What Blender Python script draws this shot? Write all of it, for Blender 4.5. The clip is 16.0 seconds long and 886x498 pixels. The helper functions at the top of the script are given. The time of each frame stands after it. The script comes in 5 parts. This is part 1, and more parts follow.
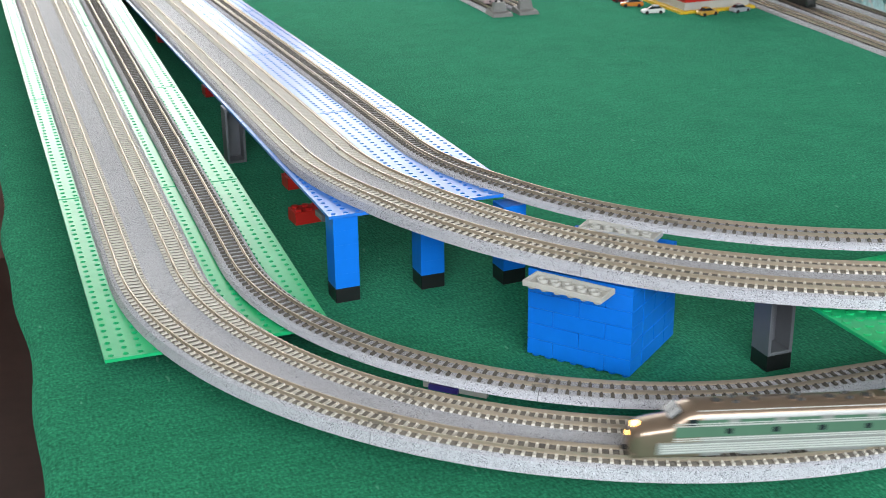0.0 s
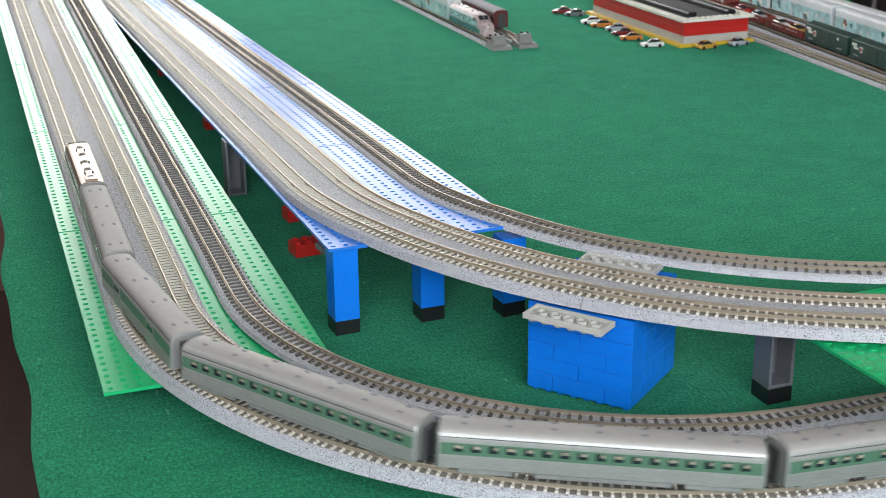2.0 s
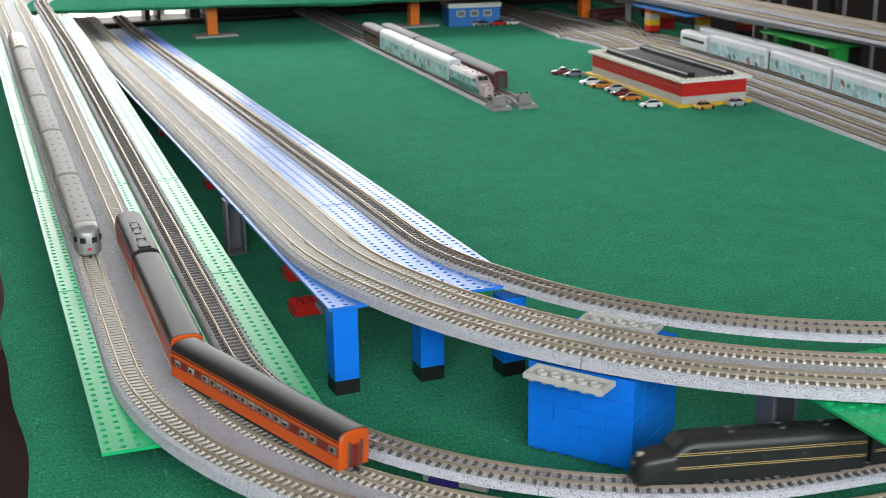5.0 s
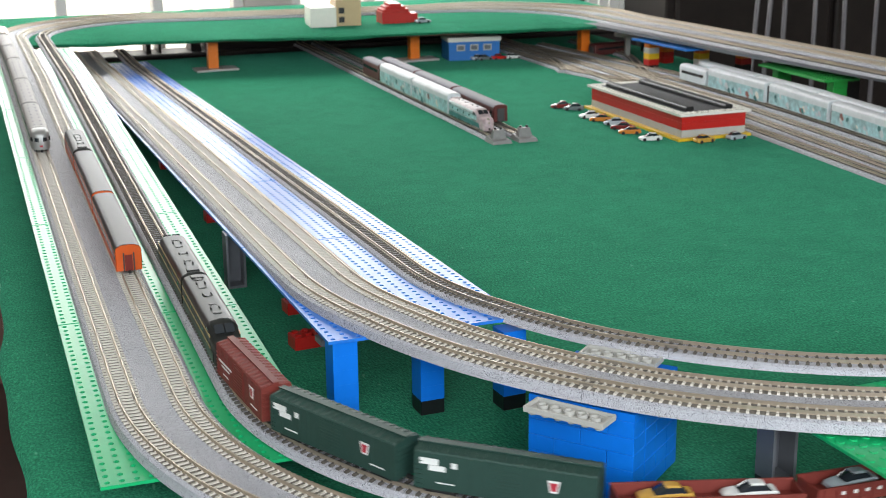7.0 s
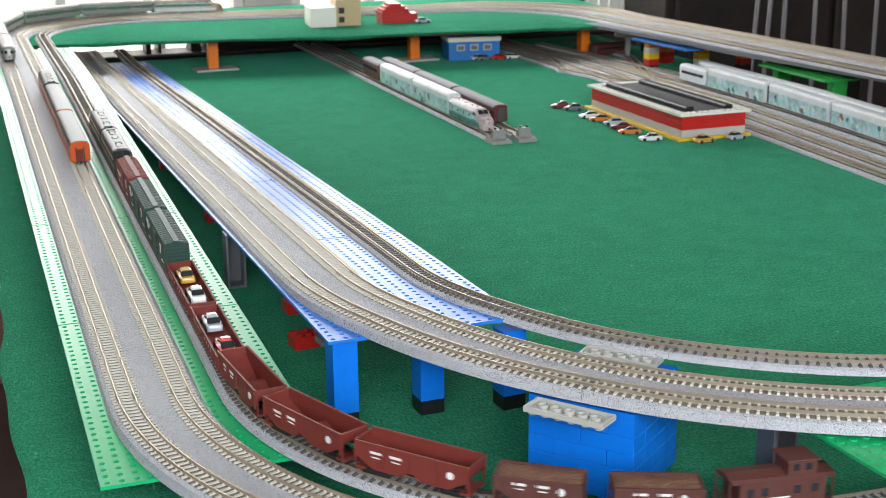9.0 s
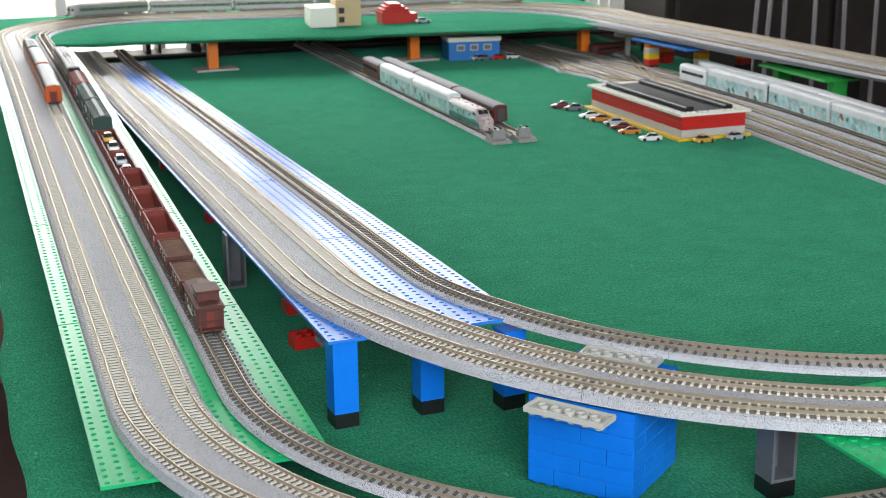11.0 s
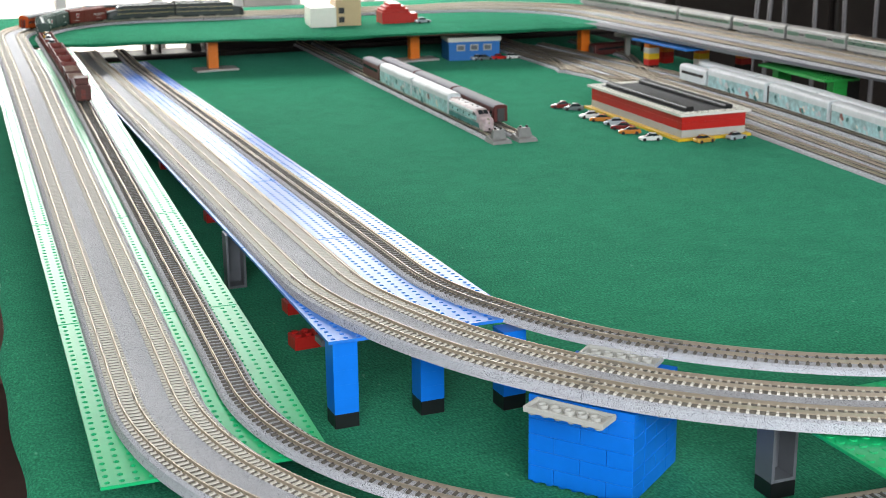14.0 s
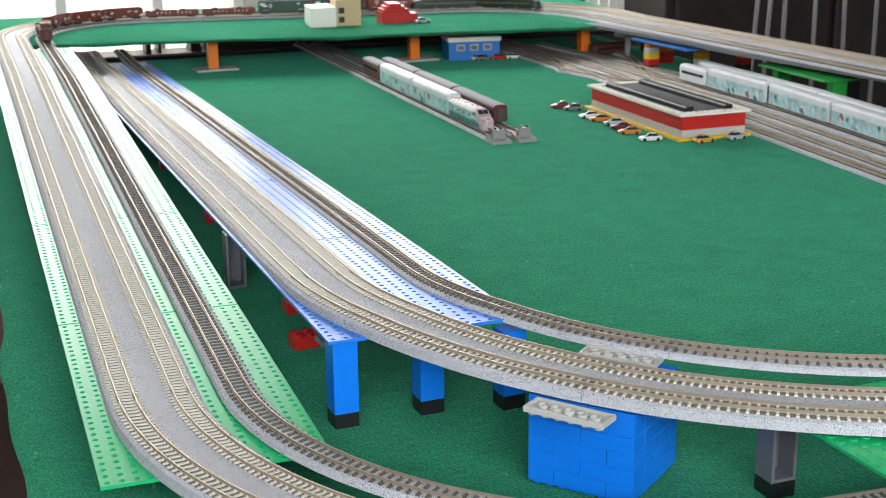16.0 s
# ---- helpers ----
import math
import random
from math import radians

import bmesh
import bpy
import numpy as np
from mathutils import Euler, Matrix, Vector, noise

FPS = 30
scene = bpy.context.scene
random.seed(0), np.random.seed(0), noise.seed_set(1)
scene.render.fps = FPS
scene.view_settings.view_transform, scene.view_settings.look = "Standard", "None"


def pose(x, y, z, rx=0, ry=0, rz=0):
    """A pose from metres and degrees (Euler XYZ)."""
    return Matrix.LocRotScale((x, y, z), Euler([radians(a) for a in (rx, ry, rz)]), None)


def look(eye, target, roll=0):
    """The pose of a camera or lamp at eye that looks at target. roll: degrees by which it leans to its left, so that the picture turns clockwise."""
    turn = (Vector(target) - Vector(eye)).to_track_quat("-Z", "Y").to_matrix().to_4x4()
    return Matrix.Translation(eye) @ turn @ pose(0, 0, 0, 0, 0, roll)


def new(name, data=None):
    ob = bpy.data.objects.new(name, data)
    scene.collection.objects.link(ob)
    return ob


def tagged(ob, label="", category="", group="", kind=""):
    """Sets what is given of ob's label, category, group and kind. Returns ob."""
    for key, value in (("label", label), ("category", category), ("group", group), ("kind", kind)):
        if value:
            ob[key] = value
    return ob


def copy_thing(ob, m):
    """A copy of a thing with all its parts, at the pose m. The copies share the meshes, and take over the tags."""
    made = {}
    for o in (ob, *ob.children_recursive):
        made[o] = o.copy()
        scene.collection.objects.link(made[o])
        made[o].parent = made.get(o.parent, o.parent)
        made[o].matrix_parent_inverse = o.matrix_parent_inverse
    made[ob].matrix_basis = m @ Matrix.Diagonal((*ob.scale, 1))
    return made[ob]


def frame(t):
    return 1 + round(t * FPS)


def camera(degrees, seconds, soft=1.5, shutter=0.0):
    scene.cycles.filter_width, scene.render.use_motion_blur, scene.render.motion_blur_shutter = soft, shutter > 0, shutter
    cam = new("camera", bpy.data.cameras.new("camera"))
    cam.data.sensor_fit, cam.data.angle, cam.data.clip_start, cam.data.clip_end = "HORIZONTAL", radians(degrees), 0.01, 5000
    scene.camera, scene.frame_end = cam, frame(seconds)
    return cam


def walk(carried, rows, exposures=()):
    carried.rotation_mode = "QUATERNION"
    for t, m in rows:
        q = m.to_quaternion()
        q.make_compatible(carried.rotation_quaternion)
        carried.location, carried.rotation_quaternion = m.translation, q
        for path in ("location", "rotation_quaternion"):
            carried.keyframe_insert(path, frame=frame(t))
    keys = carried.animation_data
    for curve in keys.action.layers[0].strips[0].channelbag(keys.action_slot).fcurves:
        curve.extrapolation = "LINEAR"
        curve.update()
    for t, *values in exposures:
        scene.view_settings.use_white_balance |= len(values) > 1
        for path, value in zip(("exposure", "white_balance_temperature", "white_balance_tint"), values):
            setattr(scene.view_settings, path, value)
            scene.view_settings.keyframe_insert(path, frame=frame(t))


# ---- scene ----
# ---- the camera: it stands still over the table's corner and tilts up ----
EYE = Vector((0.0, 0.0, 0.3412))


def aim(pitch, turn, roll):
    """The camera's pose: degrees down from level, to the right of the long tracks, and of lean."""
    p, w = radians(pitch), radians(turn)
    way = Vector((math.sin(w) * math.cos(p), math.cos(w) * math.cos(p), -math.sin(p)))
    return look(EYE, EYE + way, roll)


cam = camera(36.20, 16.0, 0.85, 0.28)
cam.data.dof.use_dof, cam.data.dof.focus_distance, cam.data.dof.aperture_fstop = True, 0.85, 30.0
walk(cam, [(t, aim(a, b, c)) for t, a, b, c in (
    (0.0, 21.323, 19.765, -0.644), (0.2, 21.32, 19.765, -0.644), (0.4, 21.268, 19.765, -0.644),
    (0.6, 21.121, 19.768, -0.643), (1.0, 20.785, 19.771, -0.640), (2.0, 19.946, 19.780, -0.634),
    (3.0, 19.108, 19.791, -0.628), (4.0, 18.270, 19.801, -0.626), (5.0, 17.435, 19.812, -0.622),
    (6.0, 16.603, 19.823, -0.618), (6.5, 16.190, 19.828, -0.617), (6.8, 16.033, 19.830, -0.616),
    (7.0, 16.031, 19.830, -0.616), (7.5, 16.031, 19.830, -0.616), (16.0, 16.031, 19.830, -0.616))],
    [(0.0, 0.0), (1.0, -0.03), (2.5, -0.10), (4.0, -0.18), (6.5, -0.10), (9.0, -0.02), (16.0, 0.0)])

# ---- world and light: daylight through the windows ----
world = bpy.data.worlds.new("world")
scene.world = world
world.use_nodes = True
sky = world.node_tree.nodes.new("ShaderNodeTexSky")
sky.sky_type, sky.sun_disc, sky.sun_elevation, sky.sun_rotation = "NISHITA", False, radians(35), radians(-10)
world.node_tree.nodes["Background"].inputs["Strength"].default_value = 0.10
world.node_tree.links.new(sky.outputs[0], world.node_tree.nodes["Background"].inputs["Color"])


def window_light(name, eye, target, w, h, watts, color):
    lamp = bpy.data.lights.new(name, "AREA")
    lamp.shape, lamp.size, lamp.size_y, lamp.energy, lamp.color = "RECTANGLE", w, h, watts, color
    ob = new(name, lamp)
    ob.matrix_world = look(eye, target)
    return ob


window_light("window_daylight_back", (0.55, 2.93, 0.54), (0.55, 0.0, 0.05), 2.2, 0.86, 31, (0.95, 0.98, 1.0))
window_light("window_daylight_front", (-0.1, -1.42, 0.98), (0.4, 1.2, 0.0), 2.6, 0.9, 84, (0.91, 0.965, 1.0))

# ---- materials ----
MM = 0.001


def material(name, color, rough=0.5, metal=0.0, vary=0.12, grain=400.0, broad=12.0, bump=0.0, bump_scale=900.0,
             coat=0.0, spec=0.5, island=0.0, fleck=0.0, sheen=0.0):
    """A surface: base colour varied at two scales, with fine relief."""
    m = bpy.data.materials.new(name)
    m.use_nodes = True
    n, l = m.node_tree.nodes, m.node_tree.links
    b = n["Principled BSDF"]
    b.inputs["Roughness"].default_value, b.inputs["Metallic"].default_value = rough, metal
    b.inputs["Coat Weight"].default_value, b.inputs["Specular IOR Level"].default_value = coat, spec
    co = n.new("ShaderNodeTexCoord")
    fine, wide = n.new("ShaderNodeTexNoise"), n.new("ShaderNodeTexNoise")
    fine.inputs["Scale"].default_value, wide.inputs["Scale"].default_value = grain, broad
    fine.inputs["Detail"].default_value, wide.inputs["Detail"].default_value = 3, 3
    for t in (fine, wide):
        l.new(co.outputs["Object"], t.inputs["Vector"])
    add = n.new("ShaderNodeMath")
    add.operation = "ADD"
    l.new(fine.outputs["Fac"], add.inputs[0]), l.new(wide.outputs["Fac"], add.inputs[1])
    span = n.new("ShaderNodeMapRange")
    span.inputs["From Min"].default_value, span.inputs["From Max"].default_value = 0.6, 1.4
    span.inputs["To Min"].default_value, span.inputs["To Max"].default_value = 1 - vary, 1 + vary
    l.new(add.outputs[0], span.inputs["Value"])
    last = span.outputs[0]
    if fleck:
        dots, rng = n.new("ShaderNodeTexNoise"), n.new("ShaderNodeMapRange")
        dots.inputs["Scale"].default_value, dots.inputs["Detail"].default_value = 560, 2
        rng.inputs["From Min"].default_value, rng.inputs["From Max"].default_value = 0.32, 0.68
        rng.inputs["To Min"].default_value, rng.inputs["To Max"].default_value = 1 - fleck, 1 + fleck
        l.new(co.outputs["Object"], dots.inputs["Vector"]), l.new(dots.outputs["Fac"], rng.inputs["Value"])
        both = n.new("ShaderNodeMath")
        both.operation = "MULTIPLY"
        l.new(last, both.inputs[0]), l.new(rng.outputs[0], both.inputs[1])
        last = both.outputs[0]
    if sheen:
        b.inputs["Sheen Weight"].default_value, b.inputs["Sheen Roughness"].default_value = sheen, 0.5
        b.inputs["Sheen Tint"].default_value = (0.20, 0.90, 0.62, 1)
    if island:
        geo = n.new("ShaderNodeNewGeometry")
        r = n.new("ShaderNodeMapRange")
        r.inputs["To Min"].default_value, r.inputs["To Max"].default_value = 1 - island, 1 + island
        l.new(geo.outputs["Random Per Island"], r.inputs["Value"])
        mul = n.new("ShaderNodeMath")
        mul.operation = "MULTIPLY"
        l.new(last, mul.inputs[0]), l.new(r.outputs[0], mul.inputs[1])
        last = mul.outputs[0]
    tint = n.new("ShaderNodeVectorMath")
    tint.operation = "SCALE"
    tint.inputs[0].default_value = color
    l.new(last, tint.inputs["Scale"])
    l.new(tint.outputs["Vector"], b.inputs["Base Color"])
    if bump:
        rel, bm_ = n.new("ShaderNodeTexNoise"), n.new("ShaderNodeBump")
        rel.inputs["Scale"].default_value, rel.inputs["Detail"].default_value = bump_scale, 3
        bm_.inputs["Strength"].default_value, bm_.inputs["Distance"].default_value = bump, 0.0006
        l.new(co.outputs["Object"], rel.inputs["Vector"])
        l.new(rel.outputs["Fac"], bm_.inputs["Height"]), l.new(bm_.outputs["Normal"], b.inputs["Normal"])
    return m


def speckled(name, base, dark, light, scale):
    """Moulded ballast: grey plastic flecked with dark and pale grains."""
    m = material(name, base, 0.6, 0, 0.15, 500, 9, 0.7, 1500)
    n, l = m.node_tree.nodes, m.node_tree.links
    b = n["Principled BSDF"]
    was = b.inputs["Base Color"].links[0].from_socket
    co = n.new("ShaderNodeTexCoord")
    for col, sc, lo, hi in ((light, scale * 1.2, 0.60, 0.66), (dark, scale * 1.6, 0.585, 0.62), (dark, scale * 0.8, 0.63, 0.66)):
        t, ramp, mix = n.new("ShaderNodeTexNoise"), n.new("ShaderNodeMapRange"), n.new("ShaderNodeMix")
        t.inputs["Scale"].default_value, t.inputs["Detail"].default_value = sc, 1.5
        ramp.inputs["From Min"].default_value, ramp.inputs["From Max"].default_value = lo, hi
        l.new(co.outputs["Object"], t.inputs["Vector"]), l.new(t.outputs["Fac"], ramp.inputs["Value"])
        mix.data_type = "RGBA"
        l.new(ramp.outputs[0], mix.inputs["Factor"]), l.new(was, mix.inputs["A"])
        mix.inputs["B"].default_value = (*col, 1)
        was = mix.outputs["Result"]
    l.new(was, b.inputs["Base Color"])
    return m


def felt(name, color):
    """Pressed felt: matted fibres that lean one way, a faint rolled weave, pale lint and soft wrinkles."""
    m = material(name, color, 1.0, 0, 0.22, 650, 30, 0, 900, 0, 0.03, 0.0, 0.34, 0.19)
    n, l = m.node_tree.nodes, m.node_tree.links
    b = n["Principled BSDF"]
    was = b.inputs["Base Color"].links[0].from_socket
    co = n.new("ShaderNodeTexCoord")

    def noise(scale, detail, turn=0.0, stretch=(1, 1, 1)):
        mp, t = n.new("ShaderNodeMapping"), n.new("ShaderNodeTexNoise")
        mp.inputs["Rotation"].default_value, mp.inputs["Scale"].default_value = (0, 0, radians(turn)), stretch
        t.inputs["Scale"].default_value, t.inputs["Detail"].default_value = scale, detail
        l.new(co.outputs["Object"], mp.inputs["Vector"]), l.new(mp.outputs[0], t.inputs["Vector"])
        return t.outputs["Fac"]

    def span(src, lo, hi, a, c):
        r = n.new("ShaderNodeMapRange")
        for k, v in zip(("From Min", "From Max", "To Min", "To Max"), (lo, hi, a, c)):
            r.inputs[k].default_value = v
        l.new(src, r.inputs["Value"])
        return r.outputs[0]

    def blend(kind, fac, colour):
        nonlocal was
        mix = n.new("ShaderNodeMix")
        mix.data_type, mix.blend_type = "RGBA", kind
        l.new(was, mix.inputs["A"])
        if kind == "MULTIPLY":
            mix.inputs["Factor"].default_value = 1.0
            l.new(fac, mix.inputs["B"])
        else:
            l.new(fac, mix.inputs["Factor"])
            mix.inputs["B"].default_value = (*colour, 1)
        was = mix.outputs["Result"]
    fibre = noise(680, 3, 24, (1.0, 0.32, 1.0))
    weave = noise(260, 2, -32, (0.20, 1.5, 1.0))
    blend("MULTIPLY", span(fibre, 0.3, 0.7, 0.72, 1.28), None)
    blend("MULTIPLY", span(weave, 0.3, 0.7, 0.88, 1.12), None)
    blend("MULTIPLY", span(noise(2.6, 3), 0.3, 0.7, 0.88, 1.12), None)
    blend("MIX", span(noise(230, 1, 60, (1.0, 0.35, 1.0)), 0.735, 0.80, 0.0, 0.5), (0.16, 0.42, 0.27))
    l.new(was, b.inputs["Base Color"])
    wr, fb = n.new("ShaderNodeBump"), n.new("ShaderNodeBump")
    wr.inputs["Strength"].default_value, wr.inputs["Distance"].default_value = 0.5, 0.004
    fb.inputs["Strength"].default_value, fb.inputs["Distance"].default_value = 1.0, 0.0009
    l.new(noise(19, 2, 15, (1.0, 0.55, 1.0)), wr.inputs["Height"]), l.new(fibre, fb.inputs["Height"])
    l.new(wr.outputs["Normal"], fb.inputs["Normal"]), l.new(fb.outputs["Normal"], b.inputs["Normal"])
    return m


def glowing(name, color, strength):
    m = bpy.data.materials.new(name)
    m.use_nodes = True
    b = m.node_tree.nodes["Principled BSDF"]
    b.inputs["Base Color"].default_value = (*color, 1)
    b.inputs["Emission Color"].default_value, b.inputs["Emission Strength"].default_value = (*color, 1), strength
    return m


FELT = felt("green_felt", (0.019, 0.176, 0.086))
BALLAST = speckled("grey_ballast", (0.46, 0.46, 0.50), (0.08, 0.08, 0.095), (0.70, 0.70, 0.75), 1450)
BALLASTIN = material("brown_grey_ballast_between_ties", (0.21, 0.19, 0.165), 0.8, 0, 0.3, 700, 20, 0.5, 1500)
CONCRETE = material("pale_concrete_ties", (0.57, 0.53, 0.47), 0.6, 0, 0.12, 700, 20, 0.2, 900, island=0.08)
WOODTIE = material("dark_wood_ties", (0.100, 0.088, 0.076), 0.7, 0, 0.25, 900, 20, 0.3, 900, island=0.2)
FISH = material("dull_fishplate", (0.30, 0.265, 0.22), 0.5, 0.6, 0.15, 300, 14)
RAIL = material("nickel_rail", (0.52, 0.45, 0.36), 0.42, 0.8, 0.12, 300, 14)
GREENP = material("green_plate_plastic", (0.012, 0.42, 0.150), 0.29, 0, 0.10, 90, 14, 0.10, 160, 0, 0.42)
BLUEP = material("blue_plate_plastic", (0.02, 0.17, 0.64), 0.31, 0, 0.10, 90, 14, 0.10, 160, 0, 0.30)
BLUE = material("blue_brick_plastic", (0.004, 0.165, 0.70), 0.3, 0, 0.07, 120, 20, 0.03, 400)
REDB = material("red_brick_plastic", (0.50, 0.018, 0.014), 0.32, 0, 0.07, 120, 20, 0.03, 400)
BLACKB = material("black_brick_plastic", (0.008, 0.008, 0.009), 0.4, 0, 0.2, 120, 20, 0.05, 400)
GREYB = material("light_grey_brick_plastic", (0.46, 0.45, 0.42), 0.38, 0, 0.08, 120, 20, 0.03, 400)
DGREYB = material("dark_grey_brick_plastic", (0.13, 0.135, 0.15), 0.4, 0, 0.1, 120, 20, 0.03, 400)
WHITEB = material("white_brick_plastic", (0.78, 0.75, 0.68), 0.4, 0, 0.05, 120, 20)
YELLOWB = material("yellow_brick_plastic", (0.72, 0.46, 0.02), 0.4, 0, 0.07, 120, 20)
ORANGEB = material("orange_brick_plastic", (0.80, 0.19, 0.015), 0.4, 0, 0.07, 120, 20)
GREENB = material("green_brick_plastic", (0.02, 0.30, 0.05), 0.35, 0, 0.07, 120, 20)
TANB = material("tan_brick_plastic", (0.55, 0.40, 0.22), 0.4, 0, 0.07, 120, 20)
LBLUEB = material("bright_blue_brick_plastic", (0.02, 0.16, 0.50), 0.35, 0, 0.07, 120, 20)
PURPLE = material("purple_plate_plastic", (0.045, 0.03, 0.22), 0.35, 0, 0.07, 120, 20)
BOARD = material("brown_board", (0.10, 0.055, 0.03), 0.7, 0, 0.25, 60, 8, 0.2, 200)
FLOORM = material("dark_brown_floor", (0.055, 0.027, 0.021), 0.6, 0, 0.25, 30, 3, 0.1, 90)
WALLM = material("off_white_wall", (0.62, 0.58, 0.53), 0.85, 0, 0.05, 60, 2, 0.1, 200)
TRIMM = material("white_window_trim", (0.80, 0.79, 0.76), 0.5, 0, 0.04, 60, 4)
DARKW = material("black_stained_wood", (0.020, 0.015, 0.013), 0.45, 0, 0.3, 40, 6, 0.1, 150)
ROD = material("dull_steel_rod", (0.20, 0.19, 0.20), 0.5, 0.6, 0.1, 200, 8)
STEEL = material("brushed_steel", (0.42, 0.42, 0.43), 0.35, 0.9, 0.08, 200, 8)
ROOFGREY = material("dark_grey_roof_plastic", (0.055, 0.055, 0.060), 0.5, 0, 0.12, 200, 20)
BUMPM = material("mid_grey_bumper_plastic", (0.22, 0.215, 0.21), 0.5, 0, 0.12, 200, 20)
PANELM = material("reddish_brown_panelling", (0.22, 0.11, 0.085), 0.6, 0, 0.15, 40, 4)
SKYGLOW = glowing("bright_overcast_sky", (1.0, 0.975, 0.89), 1.2)

# ---- mesh helpers; lengths in millimetres ----


class Shape:
    """Collects vertices and faces, in millimetres, through a placing matrix."""

    def __init__(self, m=None):
        self.v, self.f, self.m = [], [], m or Matrix.Identity(4)

    def add(self, verts, faces):
        k = len(self.v)
        self.v += [tuple(self.m @ Vector(p)) for p in verts]
        self.f += [tuple(i + k for i in f) for f in faces]
        return self

    def box(self, x0, y0, z0, x1, y1, z1, c=0.0):
        """A box, with its edges cut by c."""
        if c <= 0:
            v = [(x, y, z) for z in (z0, z1) for y in (y0, y1) for x in (x0, x1)]
            return self.add(v, [(0, 2, 3, 1), (4, 5, 7, 6), (0, 1, 5, 4), (2, 6, 7, 3), (0, 4, 6, 2), (1, 3, 7, 5)])
        lo, hi = (x0, y0, z0), (x1, y1, z1)
        v, at = [], {}
        for sx in (0, 1):
            for sy in (0, 1):
                for sz in (0, 1):
                    for ax in range(3):
                        s = (sx, sy, sz)
                        p = [(hi if s[i] else lo)[i] + (0 if i == ax else (-c if s[i] else c)) for i in range(3)]
                        at[(s, ax)] = len(v)
                        v.append(tuple(p))
        f = []
        for ax in range(3):
            o1, o2 = [i for i in range(3) if i != ax]
            for side in (0, 1):
                ring = []
                for a, b in ((0, 0), (1, 0), (1, 1), (0, 1)):
                    s = [0, 0, 0]
                    s[ax], s[o1], s[o2] = side, a, b
                    ring.append(at[(tuple(s), ax)])
                f.append(ring if (side == 1) == (ax != 1) else ring[::-1])
        for ax in range(3):
            o1, o2 = [i for i in range(3) if i != ax]
            for a in (0, 1):
                for b in (0, 1):
                    s0, s1 = [0, 0, 0], [0, 0, 0]
                    s0[o1] = s1[o1] = a
                    s0[o2] = s1[o2] = b
                    s0[ax], s1[ax] = 0, 1
                    s0, s1 = tuple(s0), tuple(s1)
                    f.append([at[(s0, o1)], at[(s1, o1)], at[(s1, o2)], at[(s0, o2)]])
        for s in [(a, b, c2) for a in (0, 1) for b in (0, 1) for c2 in (0, 1)]:
            f.append([at[(s, 0)], at[(s, 1)], at[(s, 2)]])
        return self.add(v, f)

    def cyl(self, x, y, z0, z1, r, n=12, r1=None, axis="z"):
        r1 = r if r1 is None else r1
        v = []
        for z, q in ((z0, r), (z1, r1)):
            for i in range(n):
                a = 2 * math.pi * i / n
                c, s = q * math.cos(a), q * math.sin(a)
                v.append((x + c, y + s, z) if axis == "z" else (z, x + c, y + s) if axis == "x" else (x + c, z, y + s))
        f = [(i, (i + 1) % n, n + (i + 1) % n, n + i) for i in range(n)]
        return self.add(v, f + [tuple(range(n))[::-1], tuple(range(n, 2 * n))])

    def loft(self, rings, closed=True, caps=True):
        """Skins rings of equally many points."""
        n = len(rings[0])
        v = [p for r in rings for p in r]
        f = []
        for k in range(len(rings) - 1):
            for i in range(n if closed else n - 1):
                j = (i + 1) % n
                f.append((k * n + i, k * n + j, (k + 1) * n + j, (k + 1) * n + i))
        if caps and closed:
            f += [tuple(range(n))[::-1], tuple((len(rings) - 1) * n + i for i in range(n))]
        return self.add(v, f)

    def tube(self, pts, r, n=8):
        rings = []
        for i, p in enumerate(pts):
            a, b = Vector(pts[max(i - 1, 0)]), Vector(pts[min(i + 1, len(pts) - 1)])
            d = (b - a).normalized()
            u = d.cross(Vector((0.31, 0.87, 0.12))).normalized()
            w = d.cross(u)
            rings.append([tuple(Vector(p) + r * (math.cos(2 * math.pi * k / n) * u + math.sin(2 * math.pi * k / n) * w)) for k in range(n)])
        return self.loft(rings)

    def mesh(self, name, mats, smooth=False):
        me = bpy.data.meshes.new(name)
        me.from_pydata([(x * MM, y * MM, z * MM) for x, y, z in self.v], [], self.f)
        for m in mats if isinstance(mats, (list, tuple)) else [mats]:
            me.materials.append(m)
        bm = bmesh.new()
        bm.from_mesh(me)
        bmesh.ops.recalc_face_normals(bm, faces=bm.faces[:])
        bm.to_mesh(me)
        bm.free()
        if smooth:
            me.polygons.foreach_set("use_smooth", [True] * len(me.polygons))
            me.set_sharp_from_angle(angle=radians(38))
        return me


def part(name, shape, mat, parent=None, label="", smooth=False):
    """Links a shape as one mesh object, under its thing."""
    if isinstance(shape, list):
        return [part(name, s, mat, parent, label, smooth) for s in shape][0]
    ob = new(name, shape.mesh(name, mat, smooth))
    ob.parent = parent
    return tagged(ob, label)


def thing(name, label, category, group="", kind="", at=None):
    """The empty at a thing's base; at: its pose, in millimetres."""
    ob = tagged(new(name), label, category, group, kind)
    ob.empty_display_size = 0.01
    if at is not None:
        m = at.copy()
        m.translation = m.translation * MM
        ob.matrix_basis = m
    return ob


def structure(name, shape, mat, label="", category="", smooth=False):
    return tagged(part(name, shape, mat, None, label, smooth), "", category, "", "structure")


# ---- paths of the tracks; millimetres ----


